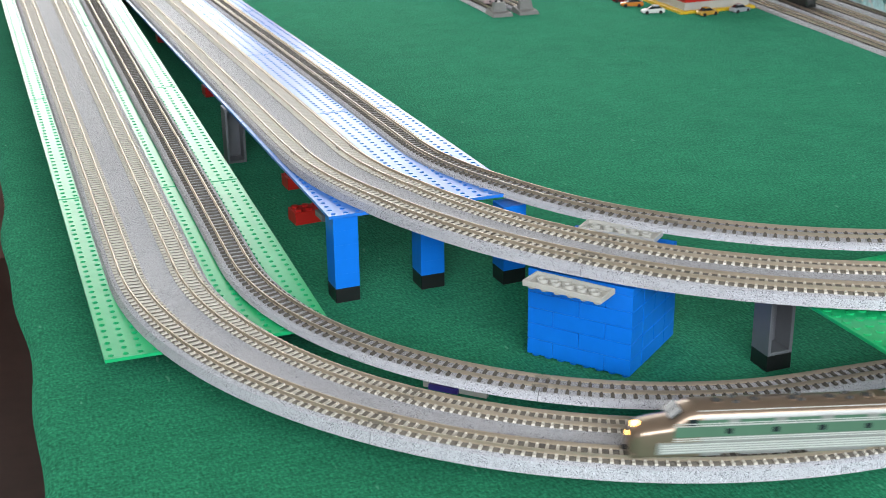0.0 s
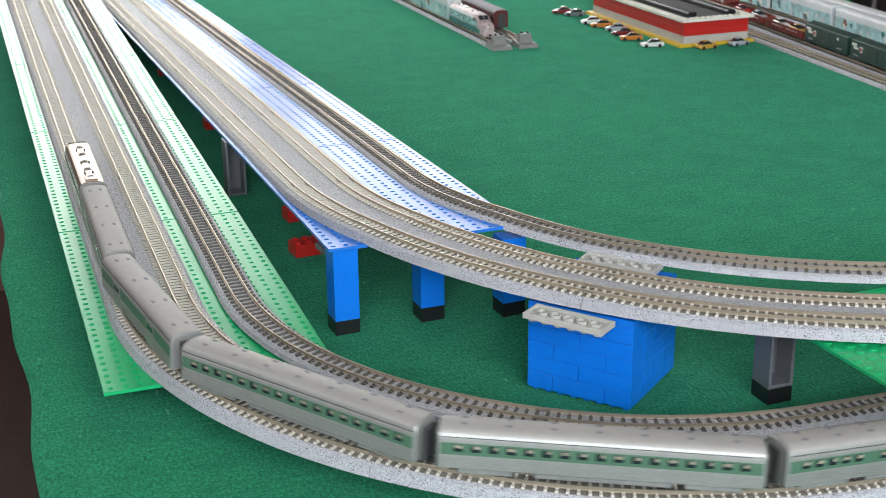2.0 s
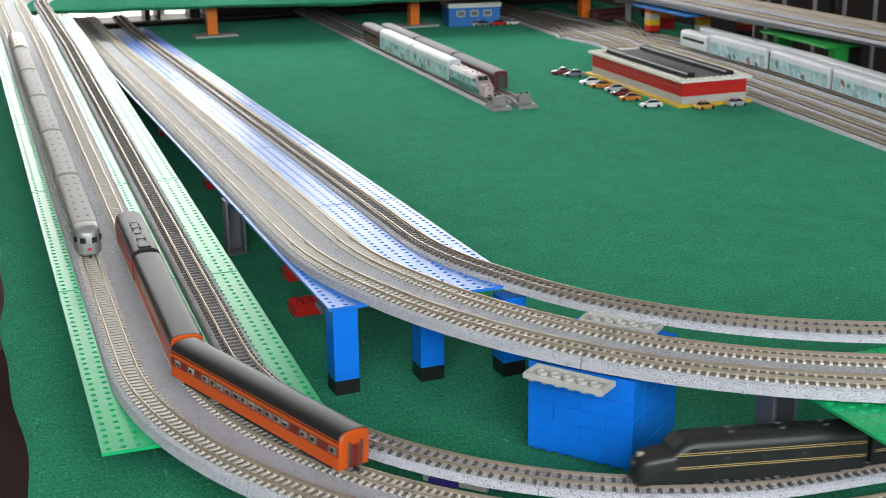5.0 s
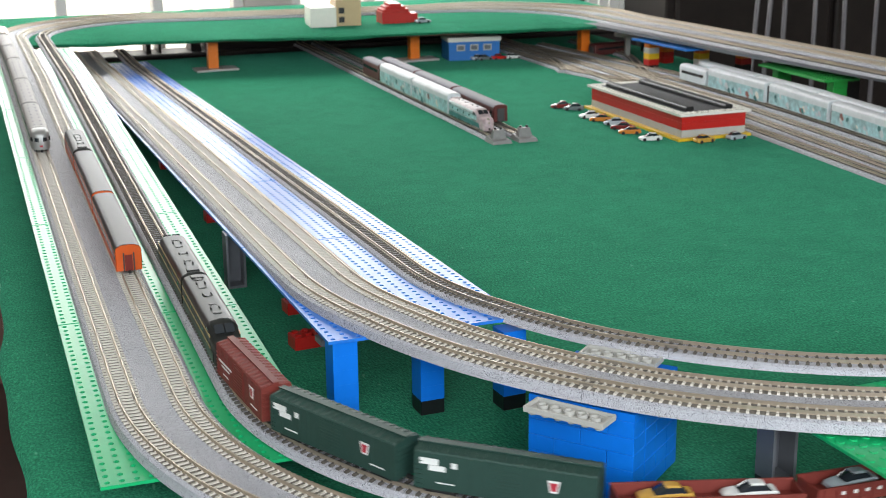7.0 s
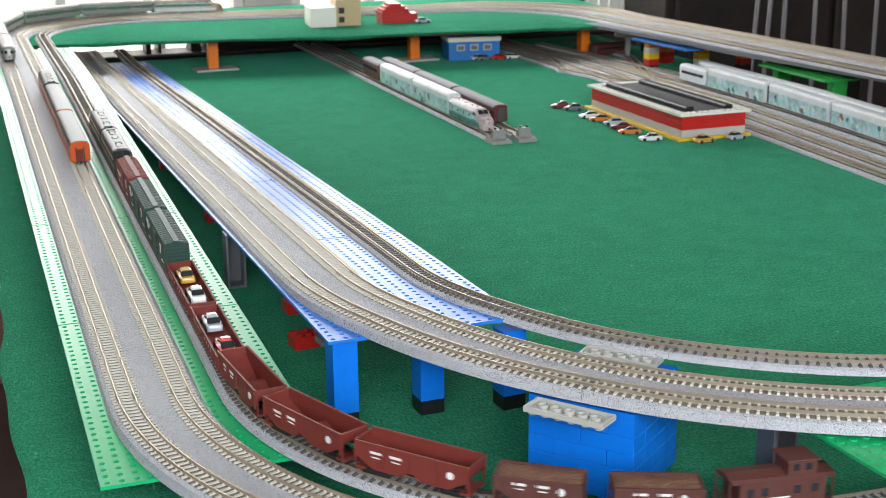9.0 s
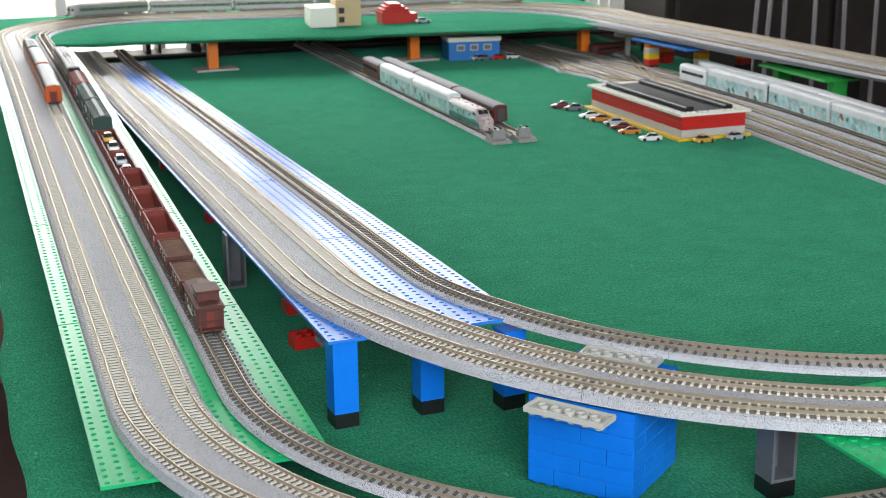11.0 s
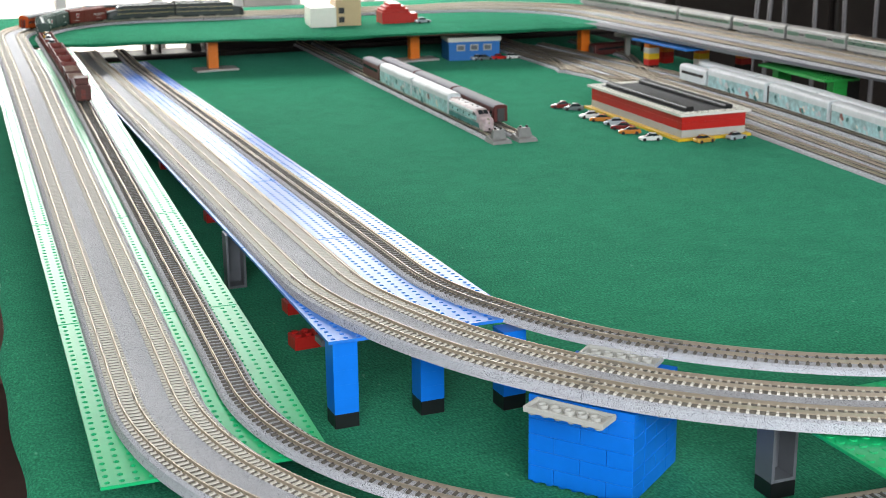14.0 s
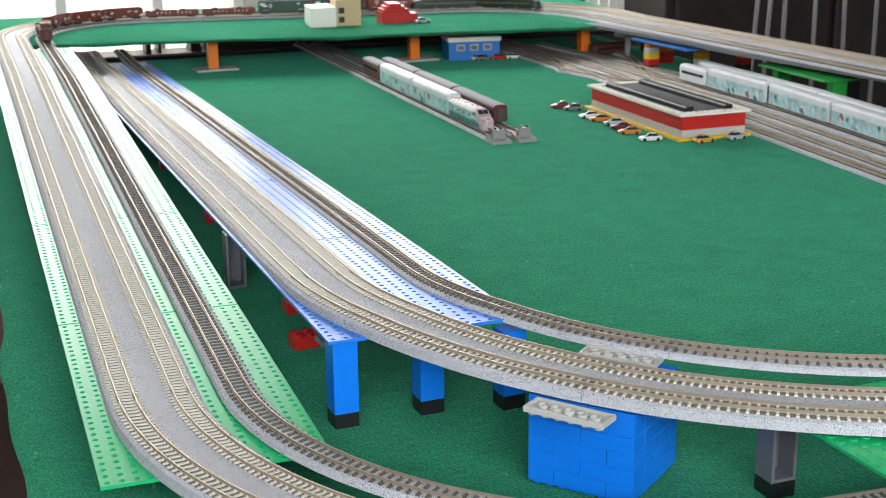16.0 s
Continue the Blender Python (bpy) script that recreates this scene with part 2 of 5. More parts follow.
class Path:
    """A line in plan with heights, sampled evenly; lateral offsets count to the right."""

    def __init__(self, pts, z=None, bank=0.0):
        p = np.array(pts, float)
        s = np.r_[0, np.cumsum(np.hypot(*np.diff(p, axis=0).T))]
        self.len = s[-1]
        self.s = np.linspace(0, self.len, int(self.len / 4) + 1)
        self.p = np.c_[np.interp(self.s, s, p[:, 0]), np.interp(self.s, s, p[:, 1])]
        d = np.gradient(self.p, axis=0)
        self.h = np.unwrap(np.arctan2(d[:, 1], d[:, 0]))
        k = np.gradient(self.h) / 4.0
        w = np.ones(21) / 21
        turn = np.convolve(np.pad(np.clip(k * 250, -1, 1), 20, "edge"), w, "same")[20:-20]
        turn = np.convolve(np.pad(turn, 20, "edge"), w, "same")[20:-20]
        self.bank = -turn * bank
        self.z = np.zeros(len(self.s)) if z is None else np.array([z(a, *q) for a, q in zip(self.s, self.p)])

    def at(self, s, lat=0.0, up=0.0, half=0.0):
        """The point at s, moved to the right and up over the banked base; half: the bed's half width."""
        x, y = np.interp(s, self.s, self.p[:, 0]), np.interp(s, self.s, self.p[:, 1])
        if s < 0 or s > self.len:
            e = 0 if s < 0 else self.len
            a = float(np.interp(e, self.s, self.h))
            x, y = x + math.cos(a) * (s - e), y + math.sin(a) * (s - e)
        h, z, b = (float(np.interp(s, self.s, q)) for q in (self.h, self.z, self.bank))
        dz = abs(b) * half - b * lat if up > 0 else 0.0
        return Vector((x + math.sin(h) * lat, y - math.cos(h) * lat, z + up + dz)), h, b

    def near(self, x, y):
        return float(self.s[np.argmin(np.hypot(self.p[:, 0] - x, self.p[:, 1] - y))])


def rounded(corners):
    """A polyline with its corners (x, y, radius) rounded off."""
    out = [Vector(corners[0][:2])]
    for a, b, c in zip(corners, corners[1:], corners[2:]):
        A, B, C, r = Vector(a[:2]), Vector(b[:2]), Vector(c[:2]), b[2]
        if r <= 0:
            out.append(B)
            continue
        u, w = (A - B).normalized(), (C - B).normalized()
        half = math.acos(max(-1, min(1, u.dot(w)))) / 2
        t = r / math.tan(half)
        mid = B + (u + w).normalized() * (r / math.sin(half))
        p0, p1 = B + u * t - mid, B + w * t - mid
        turn = math.atan2(p0.x * p1.y - p0.y * p1.x, p0.dot(p1))
        for i in range(41):
            q = turn * i / 40
            out.append(mid + Vector((p0.x * math.cos(q) - p0.y * math.sin(q), p0.x * math.sin(q) + p0.y * math.cos(q))))
    out.append(Vector(corners[-1][:2]))
    return [tuple(p) for p in out]


GRADE = 0.0332


def climb(y0, z0, top, low):
    """Heights that climb with the distance from where the long straight begins."""
    def z(s, x, y, mark=[None]):
        return max(low, min(top, z0 + GRADE * (s - y0)))
    return z


# lower double track: in from the front, round the near corner, up the long side, along the back deck, down the far side
OUT = rounded([(1700, 487, 0), (94.5, 487, 298.5), (94.5, 2627, 242), (1150, 2497, 285), (1222, 1430, 0), (1290, 500, 0)])
dp = Path(OUT)
DOUBLE = Path(OUT, climb(dp.near(94.5, 785), 23.0, 60.0, 1.0), 0.07)
# single track inside it, which comes from the yard on the far side
INN = rounded([(1006, 2080, 0), (1006, 1650, 400), (968, 1200, 300), (900, 536, 249), (146, 536, 249), (146, 2575, 190), (1085, 2442, 230), (1150, 1430, 0), (1218, 500, 0)])
sp = Path(INN)
SINGLE = Path(INN, climb(sp.near(146, 785), 24.0, 60.0, 1.0), 0.0)


def fall(s, x, y):
    return max(1.5, 59.2 - 0.035 * max(0, y - 775) - min(2.7, 0.02 * max(0, x - 215)))


HIGH = Path(rounded([(229.5, 2600, 0), (229.5, 508, 379), (1500, 508, 0)]), fall, 0.07)
HIGH1 = Path(rounded([(297, 2600, 0), (297, 575, 315), (1500, 575, 0)]), fall, 0.0)
YARD = Path([(629, 2600), (629, 1536)], lambda s, x, y: 0.5)
YARD1 = Path([(664, 2600), (664, 1536)], lambda s, x, y: 0.5)


def tie_mesh(mat):
    """One tie, proud of the ballast, with its four rail clips."""
    w = 0.88 if mat is CONCRETE else 1.0
    t = Shape().loft([[(-w - 0.1, y, -0.2), (w + 0.1, y, -0.2), (w - 0.1, y * 0.985, 1.9), (-w + 0.1, y * 0.985, 1.9)] for y in (-8.7, 8.7)])
    for y in (-6.0, -3.9, 3.9, 6.0):
        t.box(-0.5, y - 0.3, 1.8, 0.5, y + 0.3, 2.5)
    return t.mesh("tie", mat)


TIE_MESH = {m.name: tie_mesh(m) for m in (CONCRETE, WOODTIE)}
JOINER = Shape().box(-4.2, -0.85, 0, 4.2, -0.42, 1.15, 0.1).box(-4.2, 0.42, 0, 4.2, 0.85, 1.15, 0.1).box(-4.2, -1.0, -0.3, 4.2, 1.0, 0.1).mesh("rail_joiner", FISH)


def track_section(path, s0, s1, lats, half, tie_mat, tie_gap, label, group):
    """One moulded section: bed, rails and ties."""
    t = thing("track_section", label, "model track", group)
    mid = path.at((s0 + s1) / 2)[0]
    near = mid.x < 640 and mid.y < 1500
    n = max(2, int((s1 - s0) / 8) + 1)
    ss = np.linspace(s0 + 0.15, s1 - 0.15, n)
    bed = []
    dip = 3.5 if tie_mat is CONCRETE else 4.15
    prof = [(-half, 0), (-half + 1.2, 2.6), (-half + 2.6, 3.5)]
    for lat in lats:
        prof += [(lat - 9.4, 3.8), (lat - 5.6, 3.8), (lat - 4.5, dip), (lat + 4.5, dip), (lat + 5.6, 3.8), (lat + 9.4, 3.8)]
    prof += [(half - 2.6, 3.5), (half - 1.2, 2.6), (half, 0)]
    for s in ss:
        bed.append([tuple(path.at(s, a, b, half)[0]) for a, b in prof])
    part("ballast_bed", Shape().loft(bed), BALLAST, t)
    for lat in lats if tie_mat is CONCRETE else ():
        strip = [[tuple(path.at(s, lat + a, b, half)[0]) for a, b in ((-8.5, 3.3), (-8.5, 4.0), (-5.6, 4.15), (5.6, 4.15), (8.5, 4.0), (8.5, 3.3))] for s in ss]
        part("ballast_strip", Shape().loft(strip), BALLASTIN, t, "brown-grey ballast between the ties")
    for lat in lats:
        for side in (-4.95, 4.95):
            ring = []
            for s in ss:
                ring.append([tuple(path.at(s, lat + side + a, b, half)[0]) for a, b in
                             ((-0.75, 4.9), (-0.25, 5.25), (-0.36, 6.4), (-0.36, 6.95), (0.36, 6.95), (0.36, 6.4), (0.25, 5.25), (0.75, 4.9))])
            part("rail", Shape().loft(ring), RAIL, t)
    m = max(1, int((s1 - s0) / tie_gap))
    rest = Shape()
    for i in range(m):
        s = s0 + (i + 0.5) * (s1 - s0) / m
        for lat in lats:
            p, h, _ = path.at(s, lat, 3.0, half)
            q, b = path.at(s, lat + 1.0, 3.0, half)[0], path.at(s + 1.0, lat, 3.0, half)[0]
            x, y = (b - p).normalized(), (p - q).normalized()
            z = x.cross(y)
            f = Matrix((x, y, z)).transposed().to_4x4()
            f.translation = p
            if near:
                f.translation = p * MM
                ob = new("tie", TIE_MESH[tie_mat.name])
                ob.parent, ob.matrix_basis = t, f
            else:
                rest.m = f
                rest.box(-0.9, -8.6, -0.2, 0.9, 8.6, 1.9)
    if not near:
        tagged(part("sleeper_strip", rest, tie_mat, t), "", "", "", "stuff")
        return t
    for lat in lats:
        for side in (-4.95, 4.95):
            p, h, _ = path.at(s1, lat + side, 5.2, half)
            ob = new("rail_joiner", JOINER)
            ob.parent, ob.matrix_basis = t, Matrix.Translation(p * MM) @ Matrix.Rotation(h, 4, "Z")
    return t


def run_of_track(path, s0, s1, lats, half, tie_mat, gap, label, group, length=248.0):
    n = max(1, round((s1 - s0) / length))
    for i in range(n):
        track_section(path, s0 + (s1 - s0) * i / n, s0 + (s1 - s0) * (i + 1) / n, lats, half, tie_mat, gap, label, group)


def ground():
    """The felt over the table: flat, with a wavy edge that hangs down on the long side."""
    def edge(y):
        return 13 + 2.5 * math.sin(y / 58.0 + 1) + 1.5 * math.sin(y / 23.0) + 0.018 * max(0.0, y - 880)
    rings = []
    ys = np.linspace(150, 2470, 117)
    for y in ys:
        e = edge(y)
        row = [(e + 36, y, -60), (e + 22, y, -40), (e + 6, y, -16), (e - 2, y, -6), (e + 1, y, -2), (e + 8, y, 0)]
        row += [(e + 11 + (1215 - e - 11) * q, y, 0) for q in (0.004, 0.012, 0.03, 0.08, 0.2, 0.4, 0.6, 0.8, 1.0)]
        row += [(1216, y, -3), (1218, y, -190)]
        rings.append(row)
    sh = Shape().loft(rings, closed=False)
    return structure("ground", sh, FELT, "green felt cloth spread over the table with a wavy hanging edge", "felt cloth", True)


ground()
table = thing("table", "large wooden table under the green felt cloth", "table")
part("tabletop", Shape().box(70, 170, -40, 1200, 2440, -7, 2), BOARD, table)
for lx in (160, 1130):
    for ly in (260, 2380):
        part("leg", Shape().box(lx - 35, ly - 35, -750, lx + 35, ly + 35, -42, 3), BOARD, table)

# the room
structure("floor", Shape().box(-2600, -1600, -800, 4200, 3100, -750), FLOORM, "dark brown floor of the room", "floor")
structure("ceiling", Shape().box(-2600, -1600, 1700, 4200, 3100, 1750), WALLM, "plain off-white ceiling", "ceiling")
structure("wall_west", Shape().box(-2650, -1600, -750, -2600, 3100, 1700), WALLM, "plain off-white wall", "wall")
structure("wall_east", Shape().box(4200, -1600, -750, 4250, 3100, 1700), WALLM, "plain off-white wall", "wall")
back = Shape()
for x0, z0, x1, z1 in ((-2600, -750, -700, 1700), (1740, -750, 4200, 1700), (-700, -750, 1740, -130), (-700, 920, 1740, 1700)):
    back.box(x0, 2950, z0, x1, 3100, z1)
back.box(612, 2952, -130, 716, 3012, 920)
structure("wall_north", back, WALLM, "off-white wall around the wide window", "wall")
front = Shape()
for x0, z0, x1, z1 in ((-2600, -750, -1450, 1700), (1250, -750, 4200, 1700), (-1450, -750, 1250, 50), (-1450, 1450, 1250, 1700)):
    front.box(x0, -1650, z0, x1, -1500, z1)
structure("wall_south", front, WALLM, "off-white wall around a window", "wall")
structure("trim", Shape().box(-2600, 2936, -750, 45, 2949, 500), PANELM, "reddish-brown panelling beside the window", "wall panel")
structure("backdrop", Shape().box(-3500, 3600, -1500, 4500, 3620, 3000), SKYGLOW, "bright overcast sky outside the window", "sky")
win = tagged(new("window_1"), "wide white-framed window with bright panes", "window", "", "structure")
for x in (-700, -330, 20, 215, 415, 589, 718, 890, 1070, 1205, 1420, 1722):
    part("mullion", Shape().box(x, 2960, -130, x + 22, 3010, 920, 2), TRIMM, win)
for z in (-134, 900):
    part("window_rail", Shape().box(-704, 2955, z, 1744, 3015, z + 24, 2), TRIMM, win)

# decks and plates under the tracks


def perforated(name, x0, x1, y0, zf, color, label, group, studs=32, wide=16):
    """A moulded plate with a hole in every cell; zf(y): the height of its top."""
    t = thing(name, label, "base plate", group)
    sh, px_, py_ = Shape(), (x1 - x0) / wide, 8.0
    za, zb = zf(y0), zf(y0 + 8 * studs)

    def Z(y):
        return za + (zb - za) * (y - y0) / (8.0 * studs)
    for i in range(wide):
        for j in range(studs):
            cx, cy = x0 + (i + 0.5) * px_, y0 + (j + 0.5) * py_
            v = []
            for k in range(8):
                a = math.pi / 4 * k
                c, s = math.cos(a), math.sin(a)
                q = max(abs(c), abs(s))
                ox, oy = cx + c / q * px_ / 2, cy + s / q * py_ / 2
                v.append((ox, oy, Z(oy)))
            for d in (0, -1.6):
                for k in range(8):
                    a = math.pi / 4 * k + math.pi / 8
                    hx, hy = cx + 1.75 * math.cos(a), cy + 1.75 * math.sin(a)
                    v.append((hx, hy, Z(hy) + d))
            f = []
            for k in range(8):
                n_ = (k + 1) % 8
                f += [(k, n_, 8 + k), (n_, 8 + n_, 8 + k), (8 + k, 8 + n_, 16 + n_, 16 + k)]
            sh.add(v, f)
    me = bpy.data.meshes.new("plate_top")
    me.from_pydata([(x * MM, y * MM, z * MM) for x, y, z in sh.v], [], sh.f)
    me.materials.append(color)
    bm = bmesh.new()
    bm.from_mesh(me)
    bmesh.ops.remove_doubles(bm, verts=bm.verts[:], dist=0.00002)
    bm.to_mesh(me)
    bm.free()
    ob = new("plate_top", me)
    ob.parent = t
    y1 = y0 + 8.0 * studs - 0.5
    r = [[(x0, y, Z(y) - 0.02), (x1, y, Z(y) - 0.02), (x1, y, Z(y) - 2.0), (x0, y, Z(y) - 2.0)] for y in (y0, y1)]
    rim = Shape()
    for a, b in ((0, 3), (1, 2)):
        rim.add([r[0][a], r[1][a], r[1][b], r[0][b]], [(0, 1, 2, 3)])
    for e in (0, 1):
        rim.add(r[e], [(0, 1, 2, 3)])
    part("plate_rim", rim, color, t)
    # black sheet put below the plate as the shade seen through its holes
    part("hole_shade_sheet", Shape().add([r[0][3], r[1][3], r[1][2], r[0][2]], [(0, 1, 2, 3)]), BLACKB, t)
    return t


def z_green(y):
    return min(59.8, 22.8 + GRADE * (y - 785))


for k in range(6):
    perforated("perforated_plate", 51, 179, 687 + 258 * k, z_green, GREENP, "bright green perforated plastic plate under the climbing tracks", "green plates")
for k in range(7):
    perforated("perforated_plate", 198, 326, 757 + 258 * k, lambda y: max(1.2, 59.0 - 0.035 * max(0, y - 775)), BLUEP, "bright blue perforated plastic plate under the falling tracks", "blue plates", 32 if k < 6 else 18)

# the tracks
c_in = DOUBLE.near(393, 487)
c_out = DOUBLE.near(94.5, 785)
run_of_track(DOUBLE, c_out - 469 - 248 * 2, c_out - 469, (-16.5, 16.5), 29, CONCRETE, 4.7, "grey double model track with pale concrete ties", "double track")
run_of_track(DOUBLE, c_out - 469, c_out, (-16.5, 16.5), 29, CONCRETE, 4.7, "curved grey double model track with pale concrete ties", "double track", 234)
run_of_track(DOUBLE, c_out, c_out + 248 * 16, (-16.5, 16.5), 29, CONCRETE, 4.7, "grey double model track with pale concrete ties", "double track")
s_out = SINGLE.near(146, 785)
run_of_track(SINGLE, s_out - 248 * 11, s_out, (0,), 12.5, WOODTIE, 5.6, "curved grey single model track with dark wooden ties", "single track")
run_of_track(SINGLE, s_out, s_out + 248 * 16, (0,), 12.5, WOODTIE, 5.6, "grey single model track with dark wooden ties", "single track")
run_of_track(HIGH, 0, HIGH.near(229.5, 887), (-16.5, 16.5), 29, CONCRETE, 4.7, "grey double model track falling along the blue plates", "raised double track")
run_of_track(HIGH, HIGH.near(229.5, 887), HIGH.near(1100, 508), (-16.5, 16.5), 29, CONCRETE, 4.7, "curved grey double model track raised on blocks", "raised double track", 286)
run_of_track(HIGH1, 0, HIGH1.near(297, 890), (0,), 12.5, WOODTIE, 5.6, "grey single model track falling along the blue plates", "raised single track")
run_of_track(HIGH1, HIGH1.near(297, 890), HIGH1.near(1100, 575), (0,), 12.5, WOODTIE, 5.6, "curved grey single model track raised on blocks", "raised single track", 262)

# ---- supports, blocks and small buildings made of studded bricks ----


def studs(sh, x0, y0, nx, ny, z, p=8.0, r=2.4, h=1.7, n=12):
    for i in range(nx):
        for j in range(ny):
            sh.cyl(x0 + (i + 0.5) * p, y0 + (j + 0.5) * p, z, z + h, r, n)
    return sh


def turned(x, y, z, degrees):
    return pose(x, y, z, 0, 0, degrees)


def column(x, y, deg, courses, blue, base, label, top=0.0, w=16.0):
    """A pillar of square bricks on a dark foot; its near corner at x, y."""
    t = thing("pillar", label, "brick pillar", "pillars under the raised tracks", at=turned(x, y, 0, deg))
    part("foot_brick", Shape().box(0, 0, 0, w, w, 9.6, 0.25), base, t, "black foot brick")
    z = 9.6
    for k in range(courses):
        part("brick", Shape().box(0, 0, z + 0.01, w, w, z + 9.59, 0.03), blue, t)
        z += 9.6
    if top > 0:
        part("cap_plate", Shape().box(0, 0, z, w, w, z + top, 0.15), blue, t)
    return t


column(200.9, 758.4, 2.2, 5, BLUE, BLACKB, "tall bright blue brick pillar on a black foot under the raised curve")
column(258.1, 759.7, 2.2, 5, BLUE, BLACKB, "tall bright blue brick pillar on a black foot under the raised curve")
column(310.0, 748.0, 4.0, 4, BLUE, BLACKB, "bright blue brick pillar under the raised single track", 5.0)


def hollow_pillar(x, y, deg, h, foot, label):
    """A grey girder pillar, open on one side, on a black foot."""
    t = thing("pillar", label, "brick pillar", "pillars under the raised tracks", at=turned(x, y, 0, deg))
    z = 0.0
    if foot:
        part("foot_brick", Shape().box(0, 0, 0, 16, 16, 9.6, 0.25), BLACKB, t, "black foot brick")
        z = 9.6
    for x0, y0, x1, y1, z0, z1 in ((0, 0, 2, 16, z, h), (14, 0, 16, 16, z, h), (2, 14, 14, 16, z, h), (2, 0, 14, 14, z, z + 2), (2, 0, 14, 14, h - 2, h)):
        part("panel", Shape().box(x0, y0, z0, x1, y1, z1, 0.12), DGREYB, t)
    return t


hollow_pillar(398.6, 578.2, 1.5, 52.6, True, "dark grey hollow pillar on a black foot brick")
hollow_pillar(196.0, 1070.0, 0, 46.2, False, "dark grey hollow pillar under the blue plates")


def block():
    """The big blue block: five courses of bricks laid studs down, with plates over it."""
    t = thing("brick_block", "big block of bright blue bricks laid studs down on the felt", "brick block", at=turned(323.5, 597.4, 0, -50.84))
    studs_ = Shape()
    for i in range(8):
        for j in (0, 7):
            studs_.cyl(-64 + 8 * i + 4, 8 * j + 4, 0, 1.7, 2.4, 12)
    for j in range(1, 7):
        studs_.cyl(-4, 8 * j + 4, 0, 1.7, 2.4, 12)
    tagged(part("studs", studs_, BLUE, t), "", "", "", "stuff")
    part("core", Shape().box(-62, 2, 1.8, -2, 62, 49.6), BLACKB, t)
    lay = ((16, 32, 16), (32, 32), (16, 32, 16), (32, 32), (16, 32, 16))
    for k in range(5):
        z0, z1 = 1.7 + 9.6 * k + 0.09, 1.7 + 9.6 * (k + 1) - 0.09
        x = -64.0
        for w in lay[k]:
            part("brick", Shape().box(x + 0.12, 0, z0, x + w - 0.12, 15.9, z1, 0.26), BLUE, t)
            part("brick", Shape().box(x + 0.12, 48.1, z0, x + w - 0.12, 64, z1, 0.26), BLUE, t)
            x += w
        y = 16.0
        for w in ((16, 16) if k % 2 else (32,)):
            part("brick", Shape().box(-15.9, y + 0.06, z0, 0, y + w - 0.06, z1, 0.26), BLUE, t)
            part("brick", Shape().box(-64, y + 0.06, z0, -48.1, y + w - 0.06, z1, 0.26), BLUE, t)
            y += w
    for x0 in (-32, 0):
        part("brick", Shape().box(x0 - 31.9, 0.05, 49.75, x0 - 0.1, 63.9, 54.3, 0.15), BLUE, t)
    return t


block()


def grey_plate(x, y, z, deg, nx, ny, label):
    """A studded plate lying upside down: a shallow tray with tubes in it, studs below."""
    t = thing("stud_plate", label, "stud plate", "grey plates under the raised tracks", at=turned(x, y, z, deg))
    w, d = 8.0 * nx, 8.0 * ny
    part("plate", Shape().box(0, 0, 0, w, d, 1.2, 0.1), GREYB, t)
    for x0, y0, x1, y1 in ((0, 0, w, 1.5), (0, d - 1.5, w, d), (0, 1.5, 1.5, d - 1.5), (w - 1.5, 1.5, w, d - 1.5)):
        part("rim", Shape().box(x0, y0, 1.2, x1, y1, 3.2, 0.1), GREYB, t)
    for i in range(nx - 1):
        for j in range(ny - 1):
            tube = [[(8 * (i + 1) + r * math.cos(a), 8 * (j + 1) + r * math.sin(a), zz) for a in [math.pi * k / 9 for k in range(18)]]
                    for r, zz in ((3.25, 1.2), (3.25, 3.2), (2.4, 3.2), (2.4, 1.4))]
            part("tube", Shape().loft(tube), GREYB, t, "", True)
    for i in range(nx):
        part("stud", Shape().cyl(8 * i + 4, 4, -1.6, 0.05, 2.4, 12), GREYB, t)
    return t


grey_plate(270.0, 624.5, 54.4, -53.5, 6, 2, "light grey studded plate wedged under the raised curve")
grey_plate(333.5, 688.5, 54.4, -47.5, 6, 2, "light grey studded plate between the raised curved tracks")


bl_ = thing("stud_plate", "bright blue plate under the light grey one between the curves", "stud plate", at=turned(328.5, 694.0, 47.6, -47.5))
part("plate", Shape().box(0, 0, 0, 64, 15.8, 4.8, 0.2), BLUE, bl_)


def loose_bricks():
    for x, y, z, deg, nx in ((212, 905, 0, 6, 3), (226, 985, 0, 4, 2), (219, 1290, 0, 2, 2), (214, 1552, 0, 0, 2)):
        t = thing("brick", "red studded brick standing under the blue plates", "brick", "red bricks", at=turned(x, y, z, deg))
        part("body", Shape().box(0, 0, 0, 8 * nx, 16, 9.6, 0.25), REDB, t)
        for i in range(nx):
            for j in range(2):
                part("stud", Shape().cyl(8 * i + 4, 8 * j + 4, 9.6, 11.3, 2.4, 12), REDB, t)
    t = thing("support_arm", "grey stepped brick behind the front blue pillar", "brick", at=turned(216, 790, 44, 4))
    part("arm", Shape().box(-14, 0, 0, 22, 14, 4, 0.3).box(-8, 0, 4, 16, 14, 12.6, 0.3), DGREYB, t)
    t = thing("purple_plate", "dark purple studded plate bridging two curved tracks", "stud plate", at=turned(212, 616, 6.0, -44))
    part("plate", Shape().box(0, 0, 0, 17, 9, 3.2, 0.2), PURPLE, t)
    for i in range(2):
        part("stud", Shape().cyl(4.5 + 8 * i, 4.5, 3.2, 4.9, 2.4, 14), PURPLE, t)
    part("bar", Shape().box(-4, 2, 0, 0, 7, 3.0, 0.2).box(17, 2, 0, 33, 5, 3.0, 0.2), GREYB, t)


loose_bricks()


